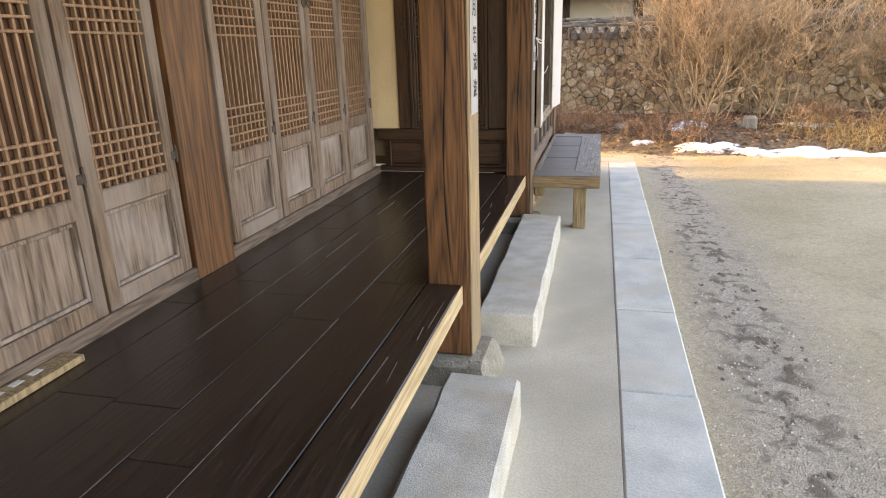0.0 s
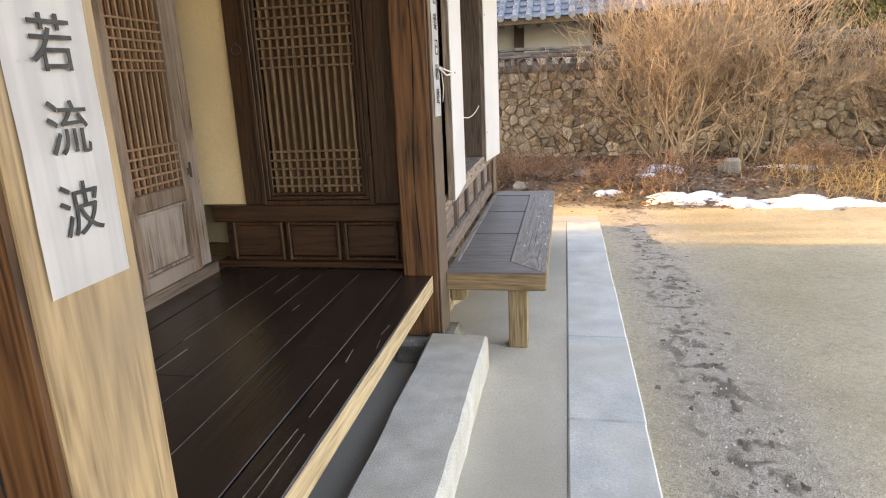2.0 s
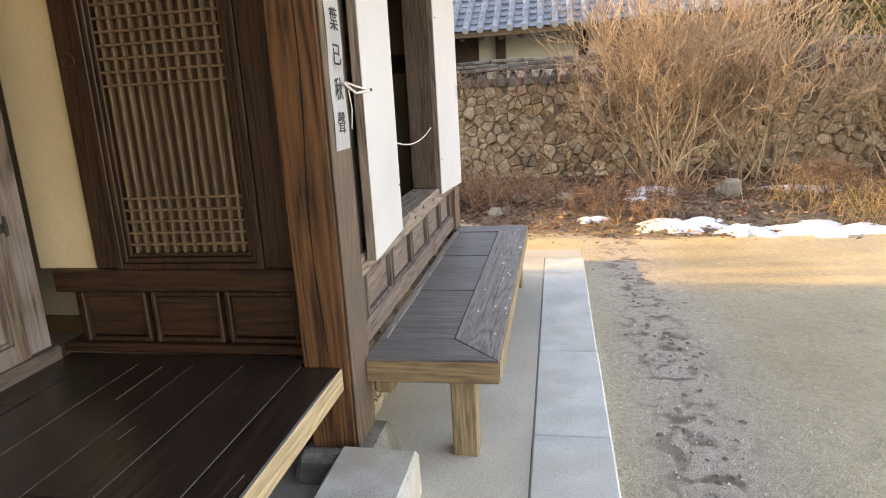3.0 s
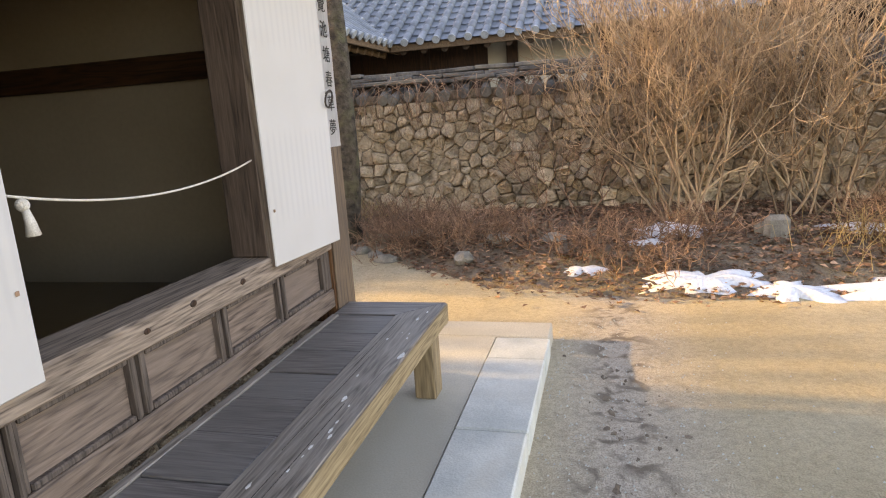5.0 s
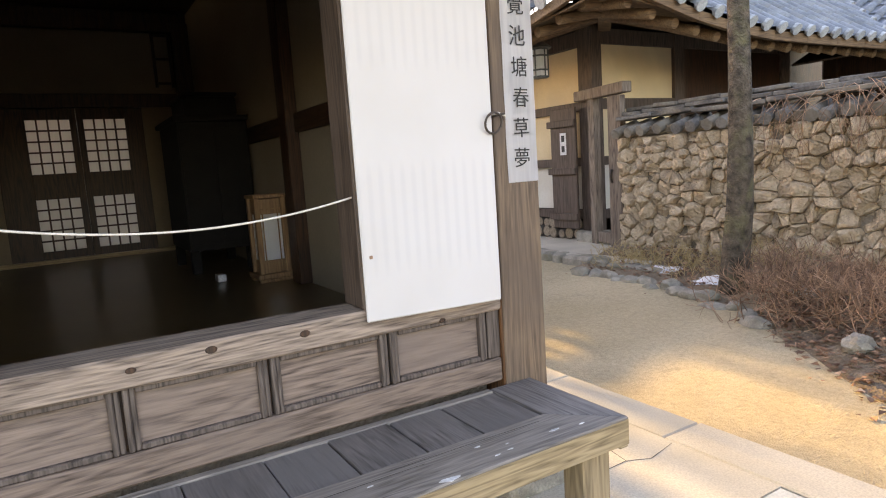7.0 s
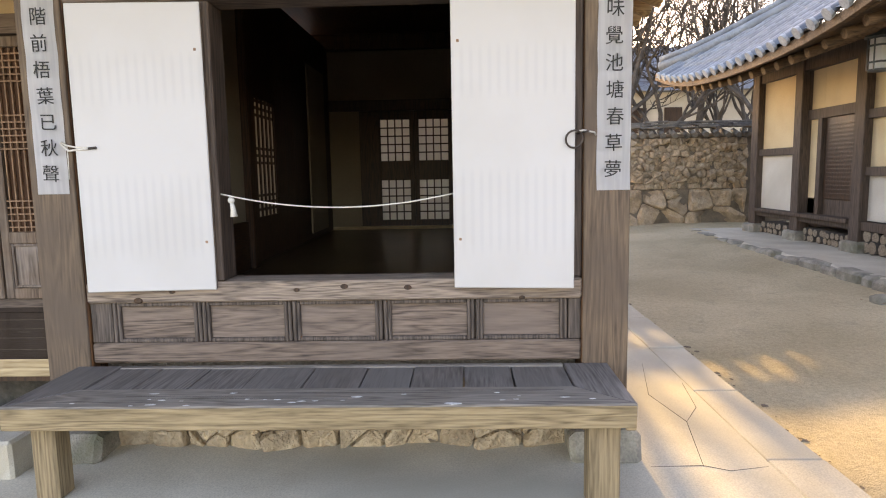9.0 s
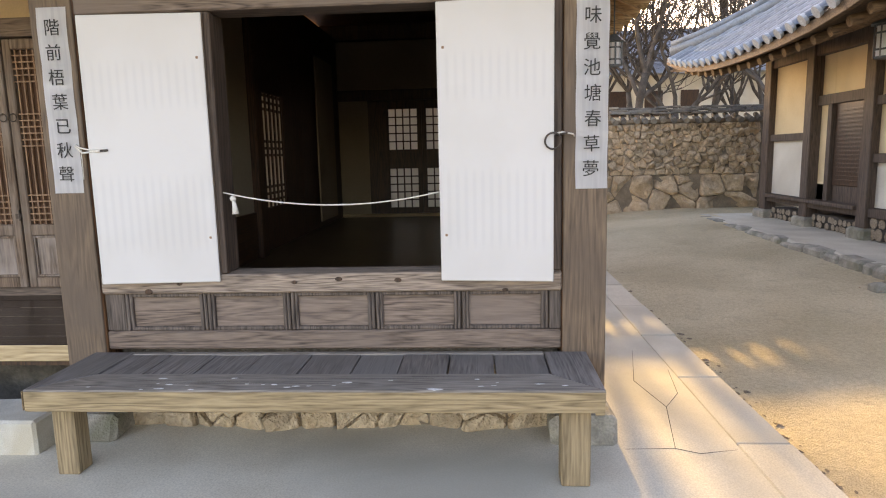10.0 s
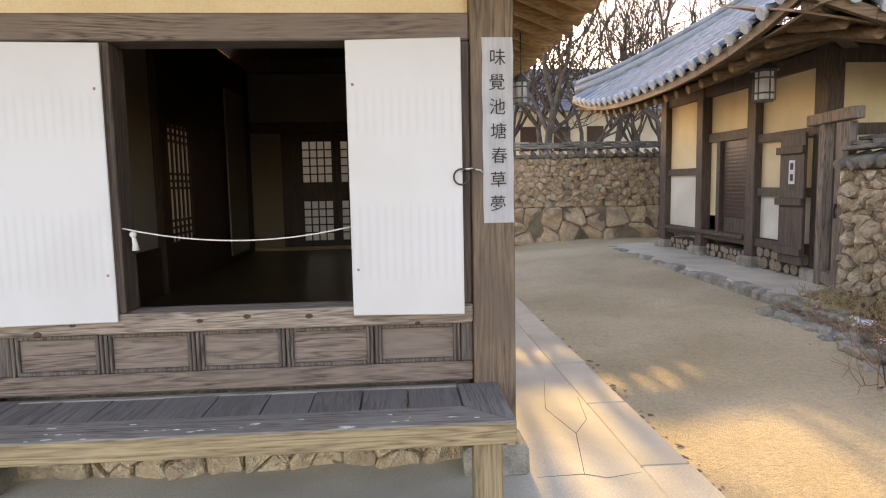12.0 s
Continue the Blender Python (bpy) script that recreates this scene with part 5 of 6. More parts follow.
# east side
for y0 in (14.3, 15.7, 17.0):
    part("post", B(XG - 0.2, XG, y0, y0 + 0.22, ZG, 3.0, 0.01), M["gate_wood"], gate_house)
for z0, z1 in ((2.75, 2.95), (1.9, 2.04), (1.15, 1.27), (0.42, 0.54)):
    part("beam", B(XG - 0.17, XG - 0.02, YG + 0.14, 17.2, z0, z1, 0.006), M["gate_wood"], gate_house)
for y0, y1, low in ((YG + 0.14, 14.3, True), (14.52, 15.7, False), (15.92, 17.0, False)):
    for z0, z1, mt in ((0.55, 1.15, "white_plaster"), (1.27, 1.9, "plaster"), (2.04, 2.75, "plaster")):
        dark_bay = not low and z0 > 1.2
        part("plaster_panel", B(XG - 0.14, XG - 0.06, y0, y1, z0, z1, 0.002), M["dark"] if dark_bay else M[mt], gate_house)
# dark panels and mass added to block sky light in the soffit gaps
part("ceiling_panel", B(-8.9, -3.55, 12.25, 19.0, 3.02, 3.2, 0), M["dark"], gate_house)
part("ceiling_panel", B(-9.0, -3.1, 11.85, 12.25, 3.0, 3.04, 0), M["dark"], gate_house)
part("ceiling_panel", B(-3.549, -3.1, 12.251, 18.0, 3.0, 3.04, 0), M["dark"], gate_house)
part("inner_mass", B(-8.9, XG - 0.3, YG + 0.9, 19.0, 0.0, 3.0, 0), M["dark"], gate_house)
bm = B(-9.6, -2.55, 11.72, 13.2, -0.3, ZG, 0.03)
bmesh.ops.subdivide_edges(bm, edges=[e for e in bm.edges if e.calc_length() > 3], cuts=24)
for v in bm.verts:
    v.co.y += 0.07 * noise.noise(v.co * 1.7) if v.co.y < 12 else 0
solid("pavement_gate", bm, M["concrete"], "pale earthen platform in front of the outbuilding", "platform", "structure")
kerb_rnd = random.Random(31)
x = -9.5
while x < -2.6:
    w = kerb_rnd.uniform(0.2, 0.5)
    bm = B(x, x + w - 0.02, 11.6, 11.82, -0.2, ZG + kerb_rnd.uniform(-0.03, 0.015), 0.03)
    for v in bm.verts:
        v.co += 0.035 * noise.noise_vector(v.co * 4)
    solid("kerb_stone", bm, M["base_stone"], "rough flat kerb stone edging the outbuilding's platform", "stone", group="kerb stones")
    x += w
logs = random.Random(17)
for x0, x1, yb in ((-5.7, -4.5, YG), (-8.7, -7.55, YG + 0.05), (-7.25, -6.0, YG + 0.05)):
    rr = 0.085 if x0 > -6 else 0.055
    for row in range(2):
        x = x0 + rr
        while x < x1:
            r = rr * logs.uniform(0.8, 1.1)
            l_ob = thing("firewood_log", "short cut log stacked below the outbuilding's wall", "log", (x, yb, ZG), "firewood logs")
            part("bark", tube([(x, yb - 0.05 + logs.uniform(0, 0.05), ZG + r + row * rr * 1.75), (x, yb + 0.35, ZG + r + row * rr * 1.75)], r, 9), M["far_bark"], l_ob)
            yy = l_ob.children[0].data.vertices[0].co.y
            part("cut_end", tube([(x, yy - 0.004, ZG + r + row * rr * 1.75), (x, yy + 0.002, ZG + r + row * rr * 1.75)], r * 0.9, 9), M["log"], l_ob)
            x += 2 * rr
# side gate
gate = thing("door_1", "weathered wooden side gate, its plank leaf standing open", "gate", (-3.9, 12.55, ZG))
tagged(gate, kind="structure")
part("gate_post", B(-4.18, -4.07, 12.52, 12.64, ZG, 2.05, 0.008), M["gate_post"], gate)
part("gate_post", B(-3.72, -3.5, 12.4, 12.5, ZG - 0.05, 2.0, 0.012), M["gate_post"], gate, "pale bleached gate post")
part("lintel", beam((-4.45, 12.62, 2.08), (-3.4, 12.42, 2.08), 0.14, 0.13, 0.01), M["gate_post"], gate)
part("threshold", beam((-4.1, 12.6, ZG + 0.1), (-3.7, 12.45, ZG + 0.1), 0.1, 0.14, 0.01), M["gate_post"], gate)
leaf_g = part("gate_leaf", B(-4.92, -4.42, 12.52, 12.56, 0.3, 1.95, 0.006), M["gate_wood"], gate)
for z in (0.42, 1.05, 1.7):
    part("batten", B(-4.95, -4.4, 12.475, 12.519, z, z + 0.09, 0.006), M["gate_wood"], leaf_g)
part("paper_note", B(-4.72, -4.6, 12.514, 12.5185, 1.32, 1.62, 0), M["paint"], leaf_g, "small white paper with black writing")
for z in (1.36, 1.5):
    part("writing", B(-4.69, -4.63, 12.5115, 12.5138, z, z + 0.085, 0), M["ink"], leaf_g)
part("iron_latch", tube([(-3.66, 12.39, 1.1), (-3.66, 12.37, 1.02), (-3.66, 12.39, 0.94)], 0.014, 6), M["iron"], gate)


def lantern(x, y, z, s, label, hang=0.65):
    l_ob = thing("hanging_lantern", label, "lantern", (x, y, z), "eave lanterns")
    bm = bmesh.new()
    bmesh.ops.create_cone(bm, cap_ends=True, segments=6, radius1=0.2 * s, radius2=0.05 * s, depth=0.12 * s, matrix=Matrix.Translation((x, y, z + 0.28 * s)))
    part("cap", bm, M["blue_metal"], l_ob)
    bm = bmesh.new()
    bmesh.ops.create_cone(bm, cap_ends=True, segments=6, radius1=0.125 * s, radius2=0.125 * s, depth=0.36 * s, matrix=Matrix.Translation((x, y, z + 0.035 * s)))
    part("glass", bm, M["glow"], l_ob)
    for k in range(6):
        a = k * math.tau / 6
        px, py = x + 0.132 * s * math.cos(a), y + 0.132 * s * math.sin(a)
        part("frame_bar", B(px - 0.006, px + 0.006, py - 0.006, py + 0.006, z - 0.16 * s, z + 0.22 * s, 0), M["blue_metal"], l_ob)
    for zz in (-0.16, -0.07, 0.12, 0.21):
        bm = bmesh.new()
        bmesh.ops.create_cone(bm, cap_ends=True, segments=6, radius1=0.137 * s, radius2=0.137 * s, depth=0.022 * s, matrix=Matrix.Translation((x, y, z + zz * s)))
        part("band", bm, M["blue_metal"], l_ob)
    part("hanger", tube([(x, y, z + 0.33 * s), (x, y, z + hang * s)], 0.012 * s, 6), M["blue_metal"], l_ob)


lantern(-4.55, 12.05, 2.5, 0.95, "grey metal hexagonal lantern with white panes under the eaves")
lantern(-2.45, 8.62, 2.16, 0.5, "small dark metal lantern hanging under the house's north eaves", 1.05)

# ---- the main hall beyond the wall ----
hall = thing("main_hall", "long low plaster hall with tiled roof beyond the wall", "house", (4, 19, 0))
hr = []
x = -4.6
while x < 9.0:
    s0 = max(0, EX - x)
    if s0 < 3.2:
        hr.append(((x, 16.8 + s0, 2.64 + 0.52 * s0 + 0.012 * max(0, x) ** 1.5), (x, 20.4, 2.64 + 0.55 * 3.6), (-1, 0, 0)))
    x += 0.3
hall_roof = thing("hall_roof", "blue-grey tiled roof slope with pale round tile ends", "roof", (3, 18.5, 2.7))
tile_slope(hall_roof, hr)
part("ridge", tube([(-4, 20.5, 4.75), (9, 20.5, 4.75)], 0.2, 8), M["tile"], hall_roof)
part("eave_board", beam((EX, 16.88, 2.56), (9, 16.88, 2.62), 0.06, 0.12), M["eave_wood"], hall_roof)
part("soffit", beam((EX - 1.5, 17.6, 2.8), (9, 17.6, 2.8), 1.5, 0.03, 0, (0, -0.4, 1)), M["gate_wood"], hall_roof)
x = EX + 0.2
while x < 8.8:
    part("rafter", tube([(x, 16.98, 2.5), (x, 18.2, 2.95)], 0.065, 8), M["gate_wood"], hall_roof)
    x += 0.4
part("ceiling_panel", B(-4.2, 9, 17.9, 18.6, 2.98, 3.2, 0), M["dark"], hall)
part("wall", B(-4.2, 9, 18.2, 18.4, 0, 3.0, 0), M["white_plaster"], hall)
for x in (-4.0, -2.2, -0.4, 1.4, 3.2, 5.0, 6.8, 8.6):
    part("post", B(x - 0.11, x + 0.11, 18.06, 18.199, 0, 3.0, 0.01), M["dark"], hall)
for z in (2.72, 1.3):
    part("beam", B(-4.2, 9, 18.1, 18.19, z, z + 0.15, 0.008), M["dark_h"], hall)
for x0, x1 in ((-3.9, -2.3), (-2.1, -0.9), (1.9, 3.0), (5.2, 6.0)):
    part("dark_opening", B(x0, x1, 18.15, 18.198, 1.45, 2.7, 0), M["dark"], hall, "dark boarded opening")

# ---- the house beyond the west wall ----
nb = thing("neighbour_house", "yellow-walled house half hidden by bare trees", "house", (-24, 15, 0))
part("wall", B(-27, -23, 10.4, 22, -0.2, 4.4, 0), M["white_plaster"], nb)
rb = bmesh.new()
pr = [(-27.6, 9.95, 4.3), (-22.4, 9.95, 4.3), (-25, 10.6, 6.4), (-27.6, 22.5, 4.3), (-22.4, 22.5, 4.3), (-25, 21.5, 6.4)]
vv = [rb.verts.new(p) for p in pr]
for f in ((0, 1, 2), (1, 4, 5, 2), (4, 3, 5), (3, 0, 2, 5), (0, 3, 4, 1)):
    rb.faces.new([vv[i] for i in f])
part("roof", rb, M["tile"], nb)
for y in (11.2, 12.6, 14.0, 15.4):
    part("window", B(-22.99, -22.95, y, y + 0.7, 2.7, 3.7, 0.01), M["dark"], nb)


# ---- plants ----
class Sticks:
    """Many thin tapering sticks gathered into one mesh."""

    def __init__(self):
        self.v, self.f, self.big = [], [], []

    def add(self, pts, r0, r1, sides=3):
        n0, m = len(self.v), len(pts)
        for i, p in enumerate(pts):
            d = pts[min(i + 1, m - 1)] - pts[max(i - 1, 0)]
            a = d.cross(Vector((0.3, 0.9, 0.1)))
            a = a.normalized() if a.length > 1e-6 else Vector((1, 0, 0))
            c = d.cross(a).normalized()
            r = r0 + (r1 - r0) * i / (m - 1)
            for k in range(sides):
                t = k * math.tau / sides
                self.v.append(p + a * (r * math.cos(t)) + c * (r * math.sin(t)))
        for i in range(m - 1):
            for k in range(sides):
                b0 = n0 + i * sides
                self.f.append((b0 + k, b0 + (k + 1) % sides, b0 + sides + (k + 1) % sides, b0 + sides + k))
                self.big.append(r0 > 0.0055)

    def grow(self, rng, p, d, length, r, depth, spread, up=0.15, kids=3, sides=3, bend=0.25, min_r=0.0015):
        pts, steps = [p], 4
        d = d.normalized()
        for i in range(steps):
            d = (d + Vector((rng.gauss(0, bend), rng.gauss(0, bend), rng.gauss(0, bend) + up)) * 0.5).normalized()
            pts.append(pts[-1] + d * (length / steps))
        self.add(pts, r, max(min_r, r * 0.55), sides)
        if depth > 0:
            for i in range(kids):
                k = rng.choice((2, 3, 4, 4))
                nd = (d + Vector((rng.gauss(0, spread), rng.gauss(0, spread), rng.gauss(0, spread * 0.6)))).normalized()
                self.grow(rng, pts[k], nd, length * rng.uniform(0.55, 0.85), max(min_r, r * 0.58), depth - 1, spread, up, kids, max(3, sides - 1), bend, min_r)

    def mesh(self, name, mat):
        return raw(name, self.v, self.f, mat, True)


def shrub(name, x, y, height, stems, lean, mat, label, seed, depth=3, kids=3, spread=0.45, r=0.012, min_r=0.0022, foot=0.2, bend=0.25, up=0.16):
    rng = random.Random(seed)
    s = Sticks()
    for i in range(stems):
        a = rng.uniform(0, math.tau)
        d = Vector((math.cos(a) * lean * rng.random(), 0.6 * math.sin(a) * lean * rng.random(), 1))
        p = Vector((x + rng.gauss(0, foot), y + rng.gauss(0, foot * 0.5), 0))
        p.z = bed_z(p.x, p.y) - 0.03
        s.grow(rng, p, d, height * rng.uniform(0.36, 0.5), r * rng.uniform(0.6, 1.2), depth, spread, up, kids, 4, bend, min_r)
    if name == "brushwood":
        return tagged(new(name, s.mesh(name, mat)), label, "shrub", kind="stuff")
    t = thing(name, label, "shrub", (x, y, bed_z(x, y)))
    for nm, sel in (("stem", True), ("twig_spray", False)):
        k = Sticks()
        k.v, k.f = s.v, [f for f, b in zip(s.f, s.big) if b == sel]
        o = new(nm, k.mesh(nm, mat))
        o.parent, o.matrix_parent_inverse = t, Matrix.Translation((x, y, bed_z(x, y))).inverted()
        tagged(o, kind="stuff")
    return t


bed_x, bed_y = np.arange(-3.4, 9.01, 0.12), np.linspace(0, 1, 24)
bv = [(float(x), bed_edge(x) + (YW + 0.05 - bed_edge(x)) * float(t), bed_z(float(x), bed_edge(x) + (YW + 0.05 - bed_edge(x)) * float(t))) for t in bed_y for x in bed_x]
nx = len(bed_x)
bf = [(j * nx + i, j * nx + i + 1, (j + 1) * nx + i + 1, (j + 1) * nx + i) for j in range(23) for i in range(nx - 1)]
tagged(new("planting_bed", raw("planting_bed", bv, bf, M["bed"], True)), "brown planting bed of soil and leaf litter along the wall", "ground", kind="structure")

lr = random.Random(77)
lv, lf = [], []
for i in range(26000):
    x = lr.uniform(-3.2, 7.5)
    if x < -0.9 and lr.random() < 0.8:
        continue
    e = bed_edge(x)
    y = e + (YW - e) * lr.random() ** 0.8 - (0.35 * lr.random() if lr.random() < 0.08 else 0)
    z = (bed_z(x, y) if y > e else ground_z(x, y)) + lr.uniform(0.006, 0.03)
    s, a = lr.uniform(0.012, 0.036), lr.uniform(0, math.tau)
    ux, uy = s * math.cos(a), s * math.sin(a)
    k0 = len(lv)
    h = [lr.uniform(-0.4, 0.5) * s for _ in range(4)]
    lv += [(x - ux, y - uy, z + h[0]), (x + uy * 0.6, y - ux * 0.6, z + h[1]), (x + ux, y + uy, z + h[2]), (x - uy * 0.6, y + ux * 0.6, z + h[3])]
    lf += [(k0, k0 + 1, k0 + 2), (k0, k0 + 2, k0 + 3)]
tagged(new("fallen_leaves", raw("fallen_leaves", lv, lf, M["leaf"])), "layer of dry brown fallen leaves in the planting bed", "leaves", kind="stuff")

shrub("shrub", 2.1, 11.35, 2.35, 26, 1.5, M["twig"], "large leafless tan shrub with dense upright twigs before the wall", 1, 4, 3, 0.7, 0.014, 0.003, 0.16, 0.3, 0.28)
shrub("shrub", 3.2, 11.7, 2.2, 20, 1.2, M["twig"], "large leafless tan shrub with dense upright twigs before the wall", 2, 4, 3, 0.7, 0.013, 0.003, 0.25, 0.3, 0.28)
shrub("shrub", 4.9, 11.2, 1.8, 26, 1.2, M["twig"], "leafless orange-tan shrub overhanging the wall", 5, 4, 3, 0.7, 0.012, 0.003, 0.35, 0.3, 0.28)
shrub("shrub", 6.4, 11.3, 2.0, 24, 1.2, M["twig"], "leafless orange-tan shrub overhanging the wall", 6, 4, 3, 0.7, 0.012, 0.003, 0.35, 0.3, 0.28)
shrub("shrub", 1.0, 11.6, 1.0, 7, 1.0, M["twig_red"], "thin bare russet shrub before the wall", 7, 3, 3, 0.5, 0.008, 0.002)
for i, (x, y, h) in enumerate(((-0.55, 11.0, 0.62), (-0.1, 10.9, 0.6), (0.35, 10.8, 0.5), (1.3, 10.5, 0.4), (2.0, 10.75, 0.45), (-0.9, 11.3, 0.5), (3.6, 10.7, 0.6), (4.6, 10.4, 0.6), (1.7, 10.2, 0.3))):
    shrub("brushwood", x, y, h, 44, 2.2, M["twig_red"], "low tangled russet brushwood in the planting bed", 40 + i, 2, 3, 0.8, 0.005, 0.0022, 0.22)
for i, (x, y) in enumerate(((3.4, 10.6), (4.1, 10.2), (4.7, 10.5), (5.4, 10.1), (6.0, 10.6))):
    rng, s = random.Random(90 + i), Sticks()
    for k in range(170):
        p = Vector((x + rng.gauss(0, 0.3), y + rng.gauss(0, 0.2), 0))
        p.z = bed_z(p.x, p.y)
        d = Vector((rng.gauss(0, 0.5), rng.gauss(0, 0.5), 1)).normalized()
        q = p + d * rng.uniform(0.1, 0.3)
        s.add([p, q, q + (d + Vector((rng.gauss(0, 0.5), rng.gauss(0, 0.5), -0.6))).normalized() * 0.12], 0.003, 0.001)
    tagged(new("dry_grass", s.mesh("dry_grass", M["straw"])), "tuft of straw-coloured dry grass beside the snow", "grass", "dry grass tufts", "stuff")
for i, (x, y) in enumerate(((-2.9, 11.75), (-2.45, 11.8), (-2.0, 11.7), (-1.6, 11.8), (-1.3, 11.9))):
    shrub("brushwood", x, y, 0.34, 40, 2.4, M["straw"], "low pale dry stalks and twigs at the wall foot", 70 + i, 2, 2, 0.9, 0.004, 0.002, 0.2)
# vines trailing over the coping
rng, s = random.Random(60), Sticks()
for i in range(380):
    x = rng.uniform(-1.6, 6.5)
    p = Vector((x, YW - 0.16 + rng.uniform(0, 0.2), 1.66 + rng.uniform(-0.03, 0.1)))
    pts = [p]
    d = Vector((rng.gauss(0, 0.5), -0.3, rng.uniform(-0.6, 0.5)))
    for k in range(5):
        d = (d + Vector((rng.gauss(0, 0.3), rng.gauss(-0.03, 0.1), -0.35))).normalized()
        q = pts[-1] + d * rng.uniform(0.06, 0.2)
        q.y = min(q.y, YW - 0.08)
        pts.append(q)
    s.add(pts, 0.004, 0.0015)
tagged(new("vines", s.mesh("vines", M["twig_red"])), "dry brown vines trailing over the wall coping", "vine", kind="stuff")


def bare_tree(x, y, z, height, r, seed, mat, label, depth=5, kids=3, sides=7, lean=(0, 0), min_r=0.008, up=0.12, clear=0.35):
    t = thing("tree", label, "tree", (x, y, z))
    rng = random.Random(seed)
    pts = [Vector((x, y, z - 0.1)), Vector((x, y, z + 0.12))]
    for i in range(5):
        pts.append(pts[-1] + Vector((rng.gauss(0, 0.025) * height * 0.15 + lean[0] * 0.2, rng.gauss(0, 0.025) * height * 0.15 + lean[1] * 0.2, height * clear / 5)))
    bm = tube(pts, [r * 1.5, r * 1.12] + [r * (1 - 0.07 * i) for i in range(5)], 12)
    for v in bm.verts:
        v.co += 0.12 * r * noise.noise_vector(Vector((v.co.x * 14, v.co.y * 14, v.co.z * 3)))
    part("trunk", bm, mat, t)
    s = Sticks()
    for i in range(5):
        p = pts[rng.choice((5, 6, 6))]
        s.grow(rng, p, Vector((rng.gauss(0, 0.55), rng.gauss(0, 0.55), 1)), height * 0.27, r * 0.55, depth - 1, 0.45, up, kids, sides, 0.3, min_r)
    c = new("crown", s.mesh("crown", mat))
    c.parent = t
    c.matrix_parent_inverse = Matrix.Translation((x, y, z)).inverted()
    return t


bare_tree(-1.33, 11.42, bed_z(-1.33, 11.42), 6.0, 0.105, 2, M["bark"], "slim tree with rough grey-brown bark in front of the wall", 4, 2, 6, (0, 0), 0.006, 0.3, 0.5)
far = random.Random(5)
for i in range(15):
    x, y = far.uniform(-21, -13.5), 11.6 + 0.6 * i + far.uniform(-0.5, 0.5)
    bare_tree(x, y, -0.1, far.uniform(7, 11), far.uniform(0.07, 0.14), 100 + i, M["far_bark"], "bare grey winter tree beyond the west wall", 5, 3, 5, (far.uniform(-0.6, 0.6), far.uniform(-0.6, 0.6)), 0.006)
# three trees added in the sun's path to dapple its light on the yard
for i, y in enumerate((8.5, 10.1, 11.3)):
    bare_tree(-17 - 1.5 * i, y, -0.1, 8 + 0.5 * i, 0.11, 150 + i, M["far_bark"], "bare grey winter tree beyond the west wall", 5, 3, 5, (0.3 - 0.3 * i, 0), 0.006)
for i in range(9):
    bare_tree(far.uniform(4.5, 14), far.uniform(22, 30), 0, far.uniform(6, 10), far.uniform(0.1, 0.2), 200 + i, M["far_bark"], "bare grey winter tree beyond the hall", 4, 3, 5, (0, 0), 0.012)


def evergreen(x, y, z, h, w, seed):
    t = thing("evergreen_bush", "yellow-green evergreen thicket beyond the stone wall", "bush", (x, y, z))
    rng = random.Random(seed)
    s = Sticks()
    for i in range(8):
        s.grow(rng, Vector((x + rng.gauss(0, w * 0.2), y, z)), Vector((rng.gauss(0, 0.4), rng.gauss(0, 0.4), 1)), h * 0.5, 0.03, 2, 0.5, 0.2, 3, 4)
    c = new("stems", s.mesh("stems", M["far_bark"]))
    c.parent, c.matrix_parent_inverse = t, Matrix.Translation((x, y, z)).inverted()
    v, f = [], []
    for i in range(5200):
        u = Vector((rng.gauss(0, 1), rng.gauss(0, 1), rng.gauss(0, 1))).normalized() * rng.random() ** 0.4
        c0 = Vector((x + u.x * w, y + u.y * w * 0.6, z + h * 0.58 + u.z * h * 0.45)) + 0.35 * noise.noise_vector(Vector((u.x * 3 + seed, u.y * 3, u.z * 3)))
        a = Vector((rng.gauss(0, 1), rng.gauss(0, 1), rng.gauss(0, 1))).normalized() * rng.uniform(0.03, 0.08)
        e = a.cross(Vector((0.3, 0.5, 0.8))) * 0.4
        k0 = len(v)
        v += [c0 - a, c0 + e, c0 + a, c0 - e]
        f.append((k0, k0 + 1, k0 + 2, k0 + 3))
    o = new("foliage", raw("foliage", v, f, M["green"]))
    o.parent, o.matrix_parent_inverse = t, Matrix.Translation((x, y, z)).inverted()


for i, (x, y, h) in enumerate(((6.2, 15.6, 2.7), (7.8, 15.2, 2.9), (9.4, 15.8, 3.2), (11.5, 15.0, 3.2))):
    evergreen(x, y, 0, h, 1.1, 300 + i)

# far boulders and snow
sr = random.Random(14)


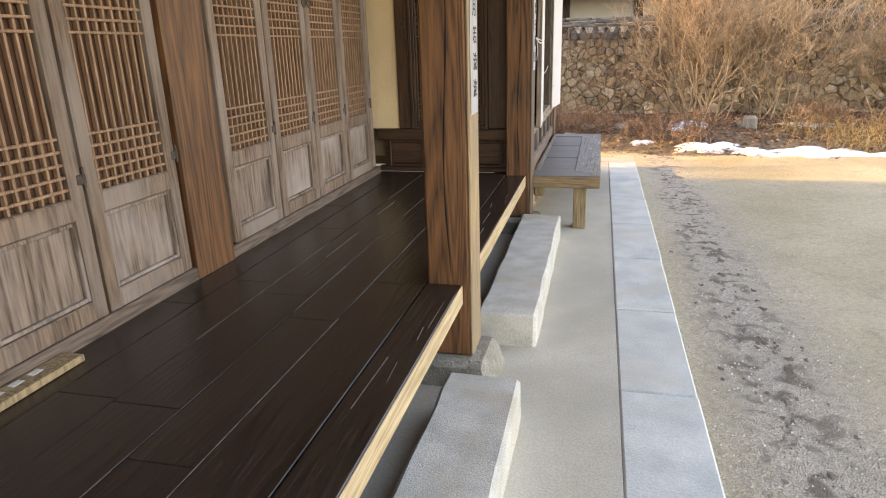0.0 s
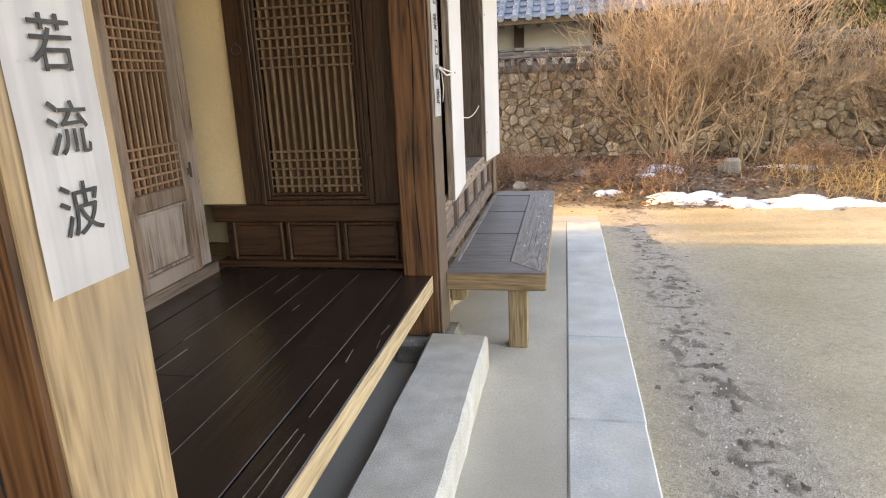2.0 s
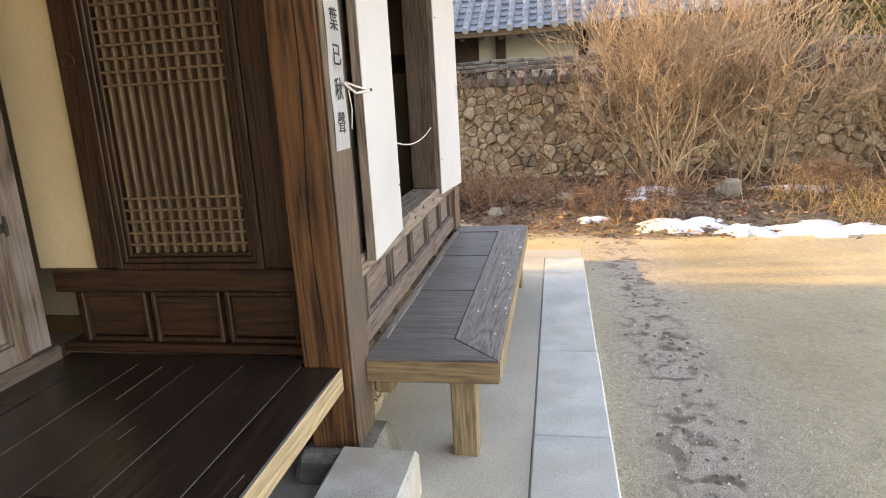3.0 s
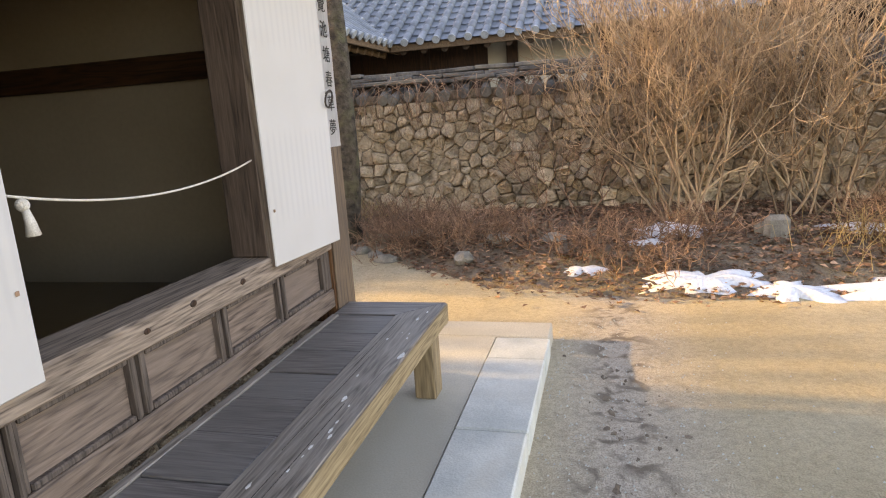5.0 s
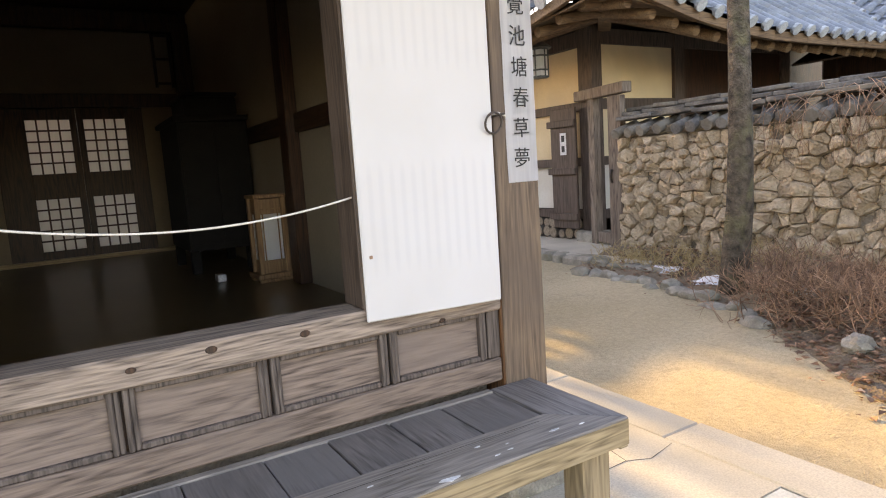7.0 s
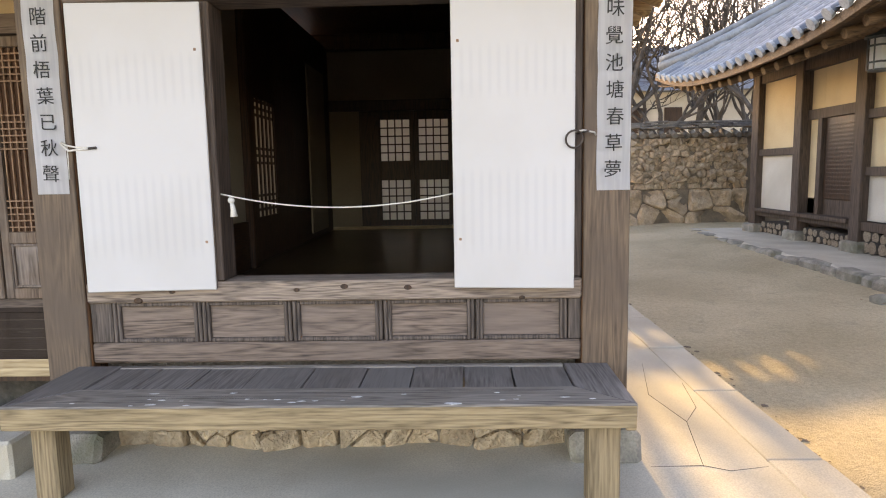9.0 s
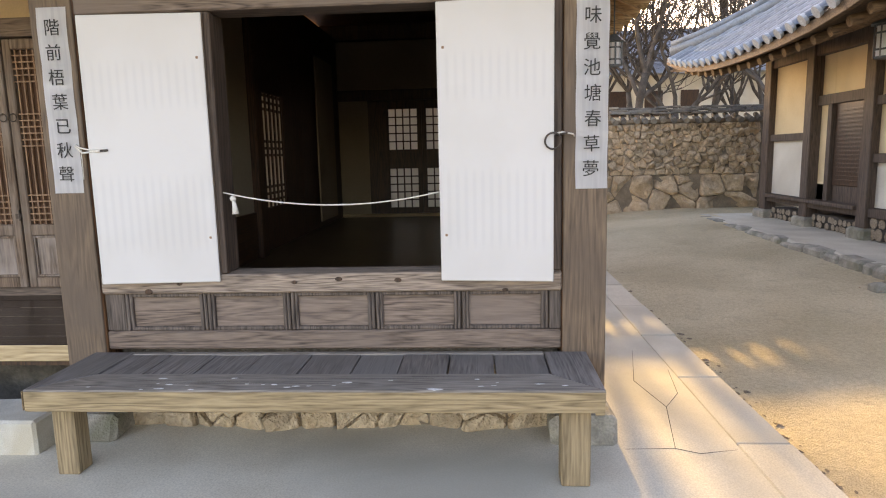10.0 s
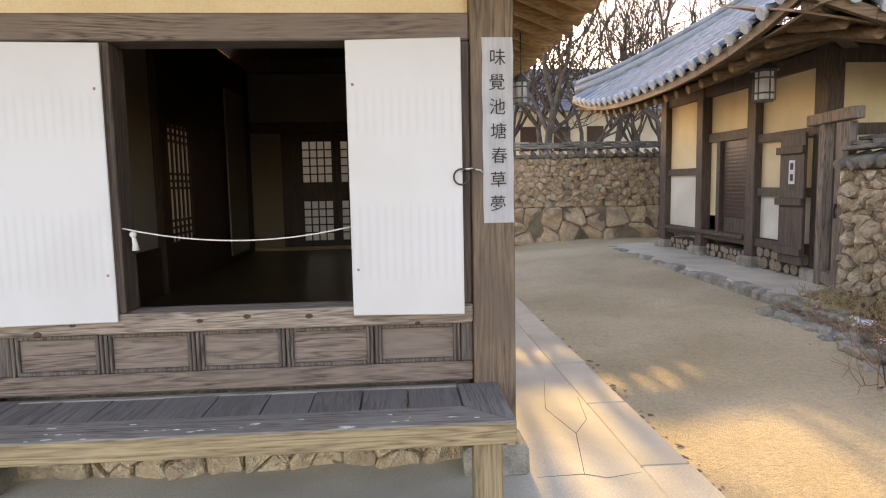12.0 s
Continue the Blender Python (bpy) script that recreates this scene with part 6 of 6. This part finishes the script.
def snow_patch(x, y, w, d, h, seed):
    rng = random.Random(seed)
    n, m = 30, 7
    v, f = [(x, y, bed_z(x, y) + h)], []
    rad = [0.74 + 0.8 * noise.noise(Vector((math.cos(k * math.tau / n) * 2.4, math.sin(k * math.tau / n) * 2.4, seed * 3.1))) + rng.uniform(-0.06, 0.06) for k in range(n)]
    for j in range(1, m + 1):
        t = j / m
        for k in range(n):
            a = k * math.tau / n
            px, py = x + w * rad[k] * t * math.cos(a), y + d * rad[k] * t * math.sin(a)
            v.append((px, py, max(bed_z(px, py), ground_z(px, py)) + h * (1 - t ** 3) + 0.045 * noise.noise(Vector((px * 5, py * 7, 1))) * (1 - t) - 0.012 * t))
    f += [(0, 1 + k, 1 + (k + 1) % n) for k in range(n)]
    for j in range(m - 1):
        f += [(1 + j * n + k, 1 + (j + 1) * n + k, 1 + (j + 1) * n + (k + 1) % n, 1 + j * n + (k + 1) % n) for k in range(n)]
    return tagged(new("snow_patch", raw("snow_patch", v, f, M["snow"], True)), "old white snow patch melting in the planting bed", "snow", "snow patches")


for i, (x, y, w, d, h) in enumerate(((2.05, 10.0, 0.6, 0.2, 0.06), (2.6, 9.86, 0.4, 0.2, 0.06), (3.4, 9.9, 0.8, 0.24, 0.08), (4.9, 9.8, 1.3, 0.24, 0.08), (6.8, 9.9, 1.2, 0.35, 0.1), (2.0, 11.05, 0.42, 0.3, 0.06), (1.7, 10.6, 0.2, 0.12, 0.04), (1.15, 10.2, 0.2, 0.1, 0.04), (3.6, 11.0, 0.6, 0.2, 0.05), (-1.6, 11.5, 0.3, 0.15, 0.03), (-2.3, 11.7, 0.3, 0.12, 0.03))):
    snow_patch(x, y, w, d, h, 500 + i)
for i in range(22):
    x = -3.1 + 0.17 * i if i < 15 else sr.uniform(-3, 5)
    y = bed_edge(x) + (sr.uniform(-0.06, 0.1) if i < 15 else sr.uniform(0.3, 1.8))
    bm = bmesh.new()
    bmesh.ops.create_icosphere(bm, subdivisions=2, radius=1.0)
    sx_, sy_, sz_ = sr.uniform(0.07, 0.16), sr.uniform(0.06, 0.1), sr.uniform(0.05, 0.09)
    for v in bm.verts:
        v.co = Vector((v.co.x * sx_, v.co.y * sy_, v.co.z * sz_)) * (1 + 0.3 * noise.noise(v.co * 1.6 + Vector((i, 0, 0)))) + Vector((x, y, bed_z(x, y) + 0.02))
    solid("bed_stone", bm, M["base_stone"], "rough grey stone at the edge of the planting bed", "stone", group="bed edging stones")
bm = B(2.62, 2.82, 10.75, 10.85, 0.05, 0.33, 0.04)
solid("marker_stone", bm, M["base_stone"], "small dark upright stone in the planting bed", "stone")
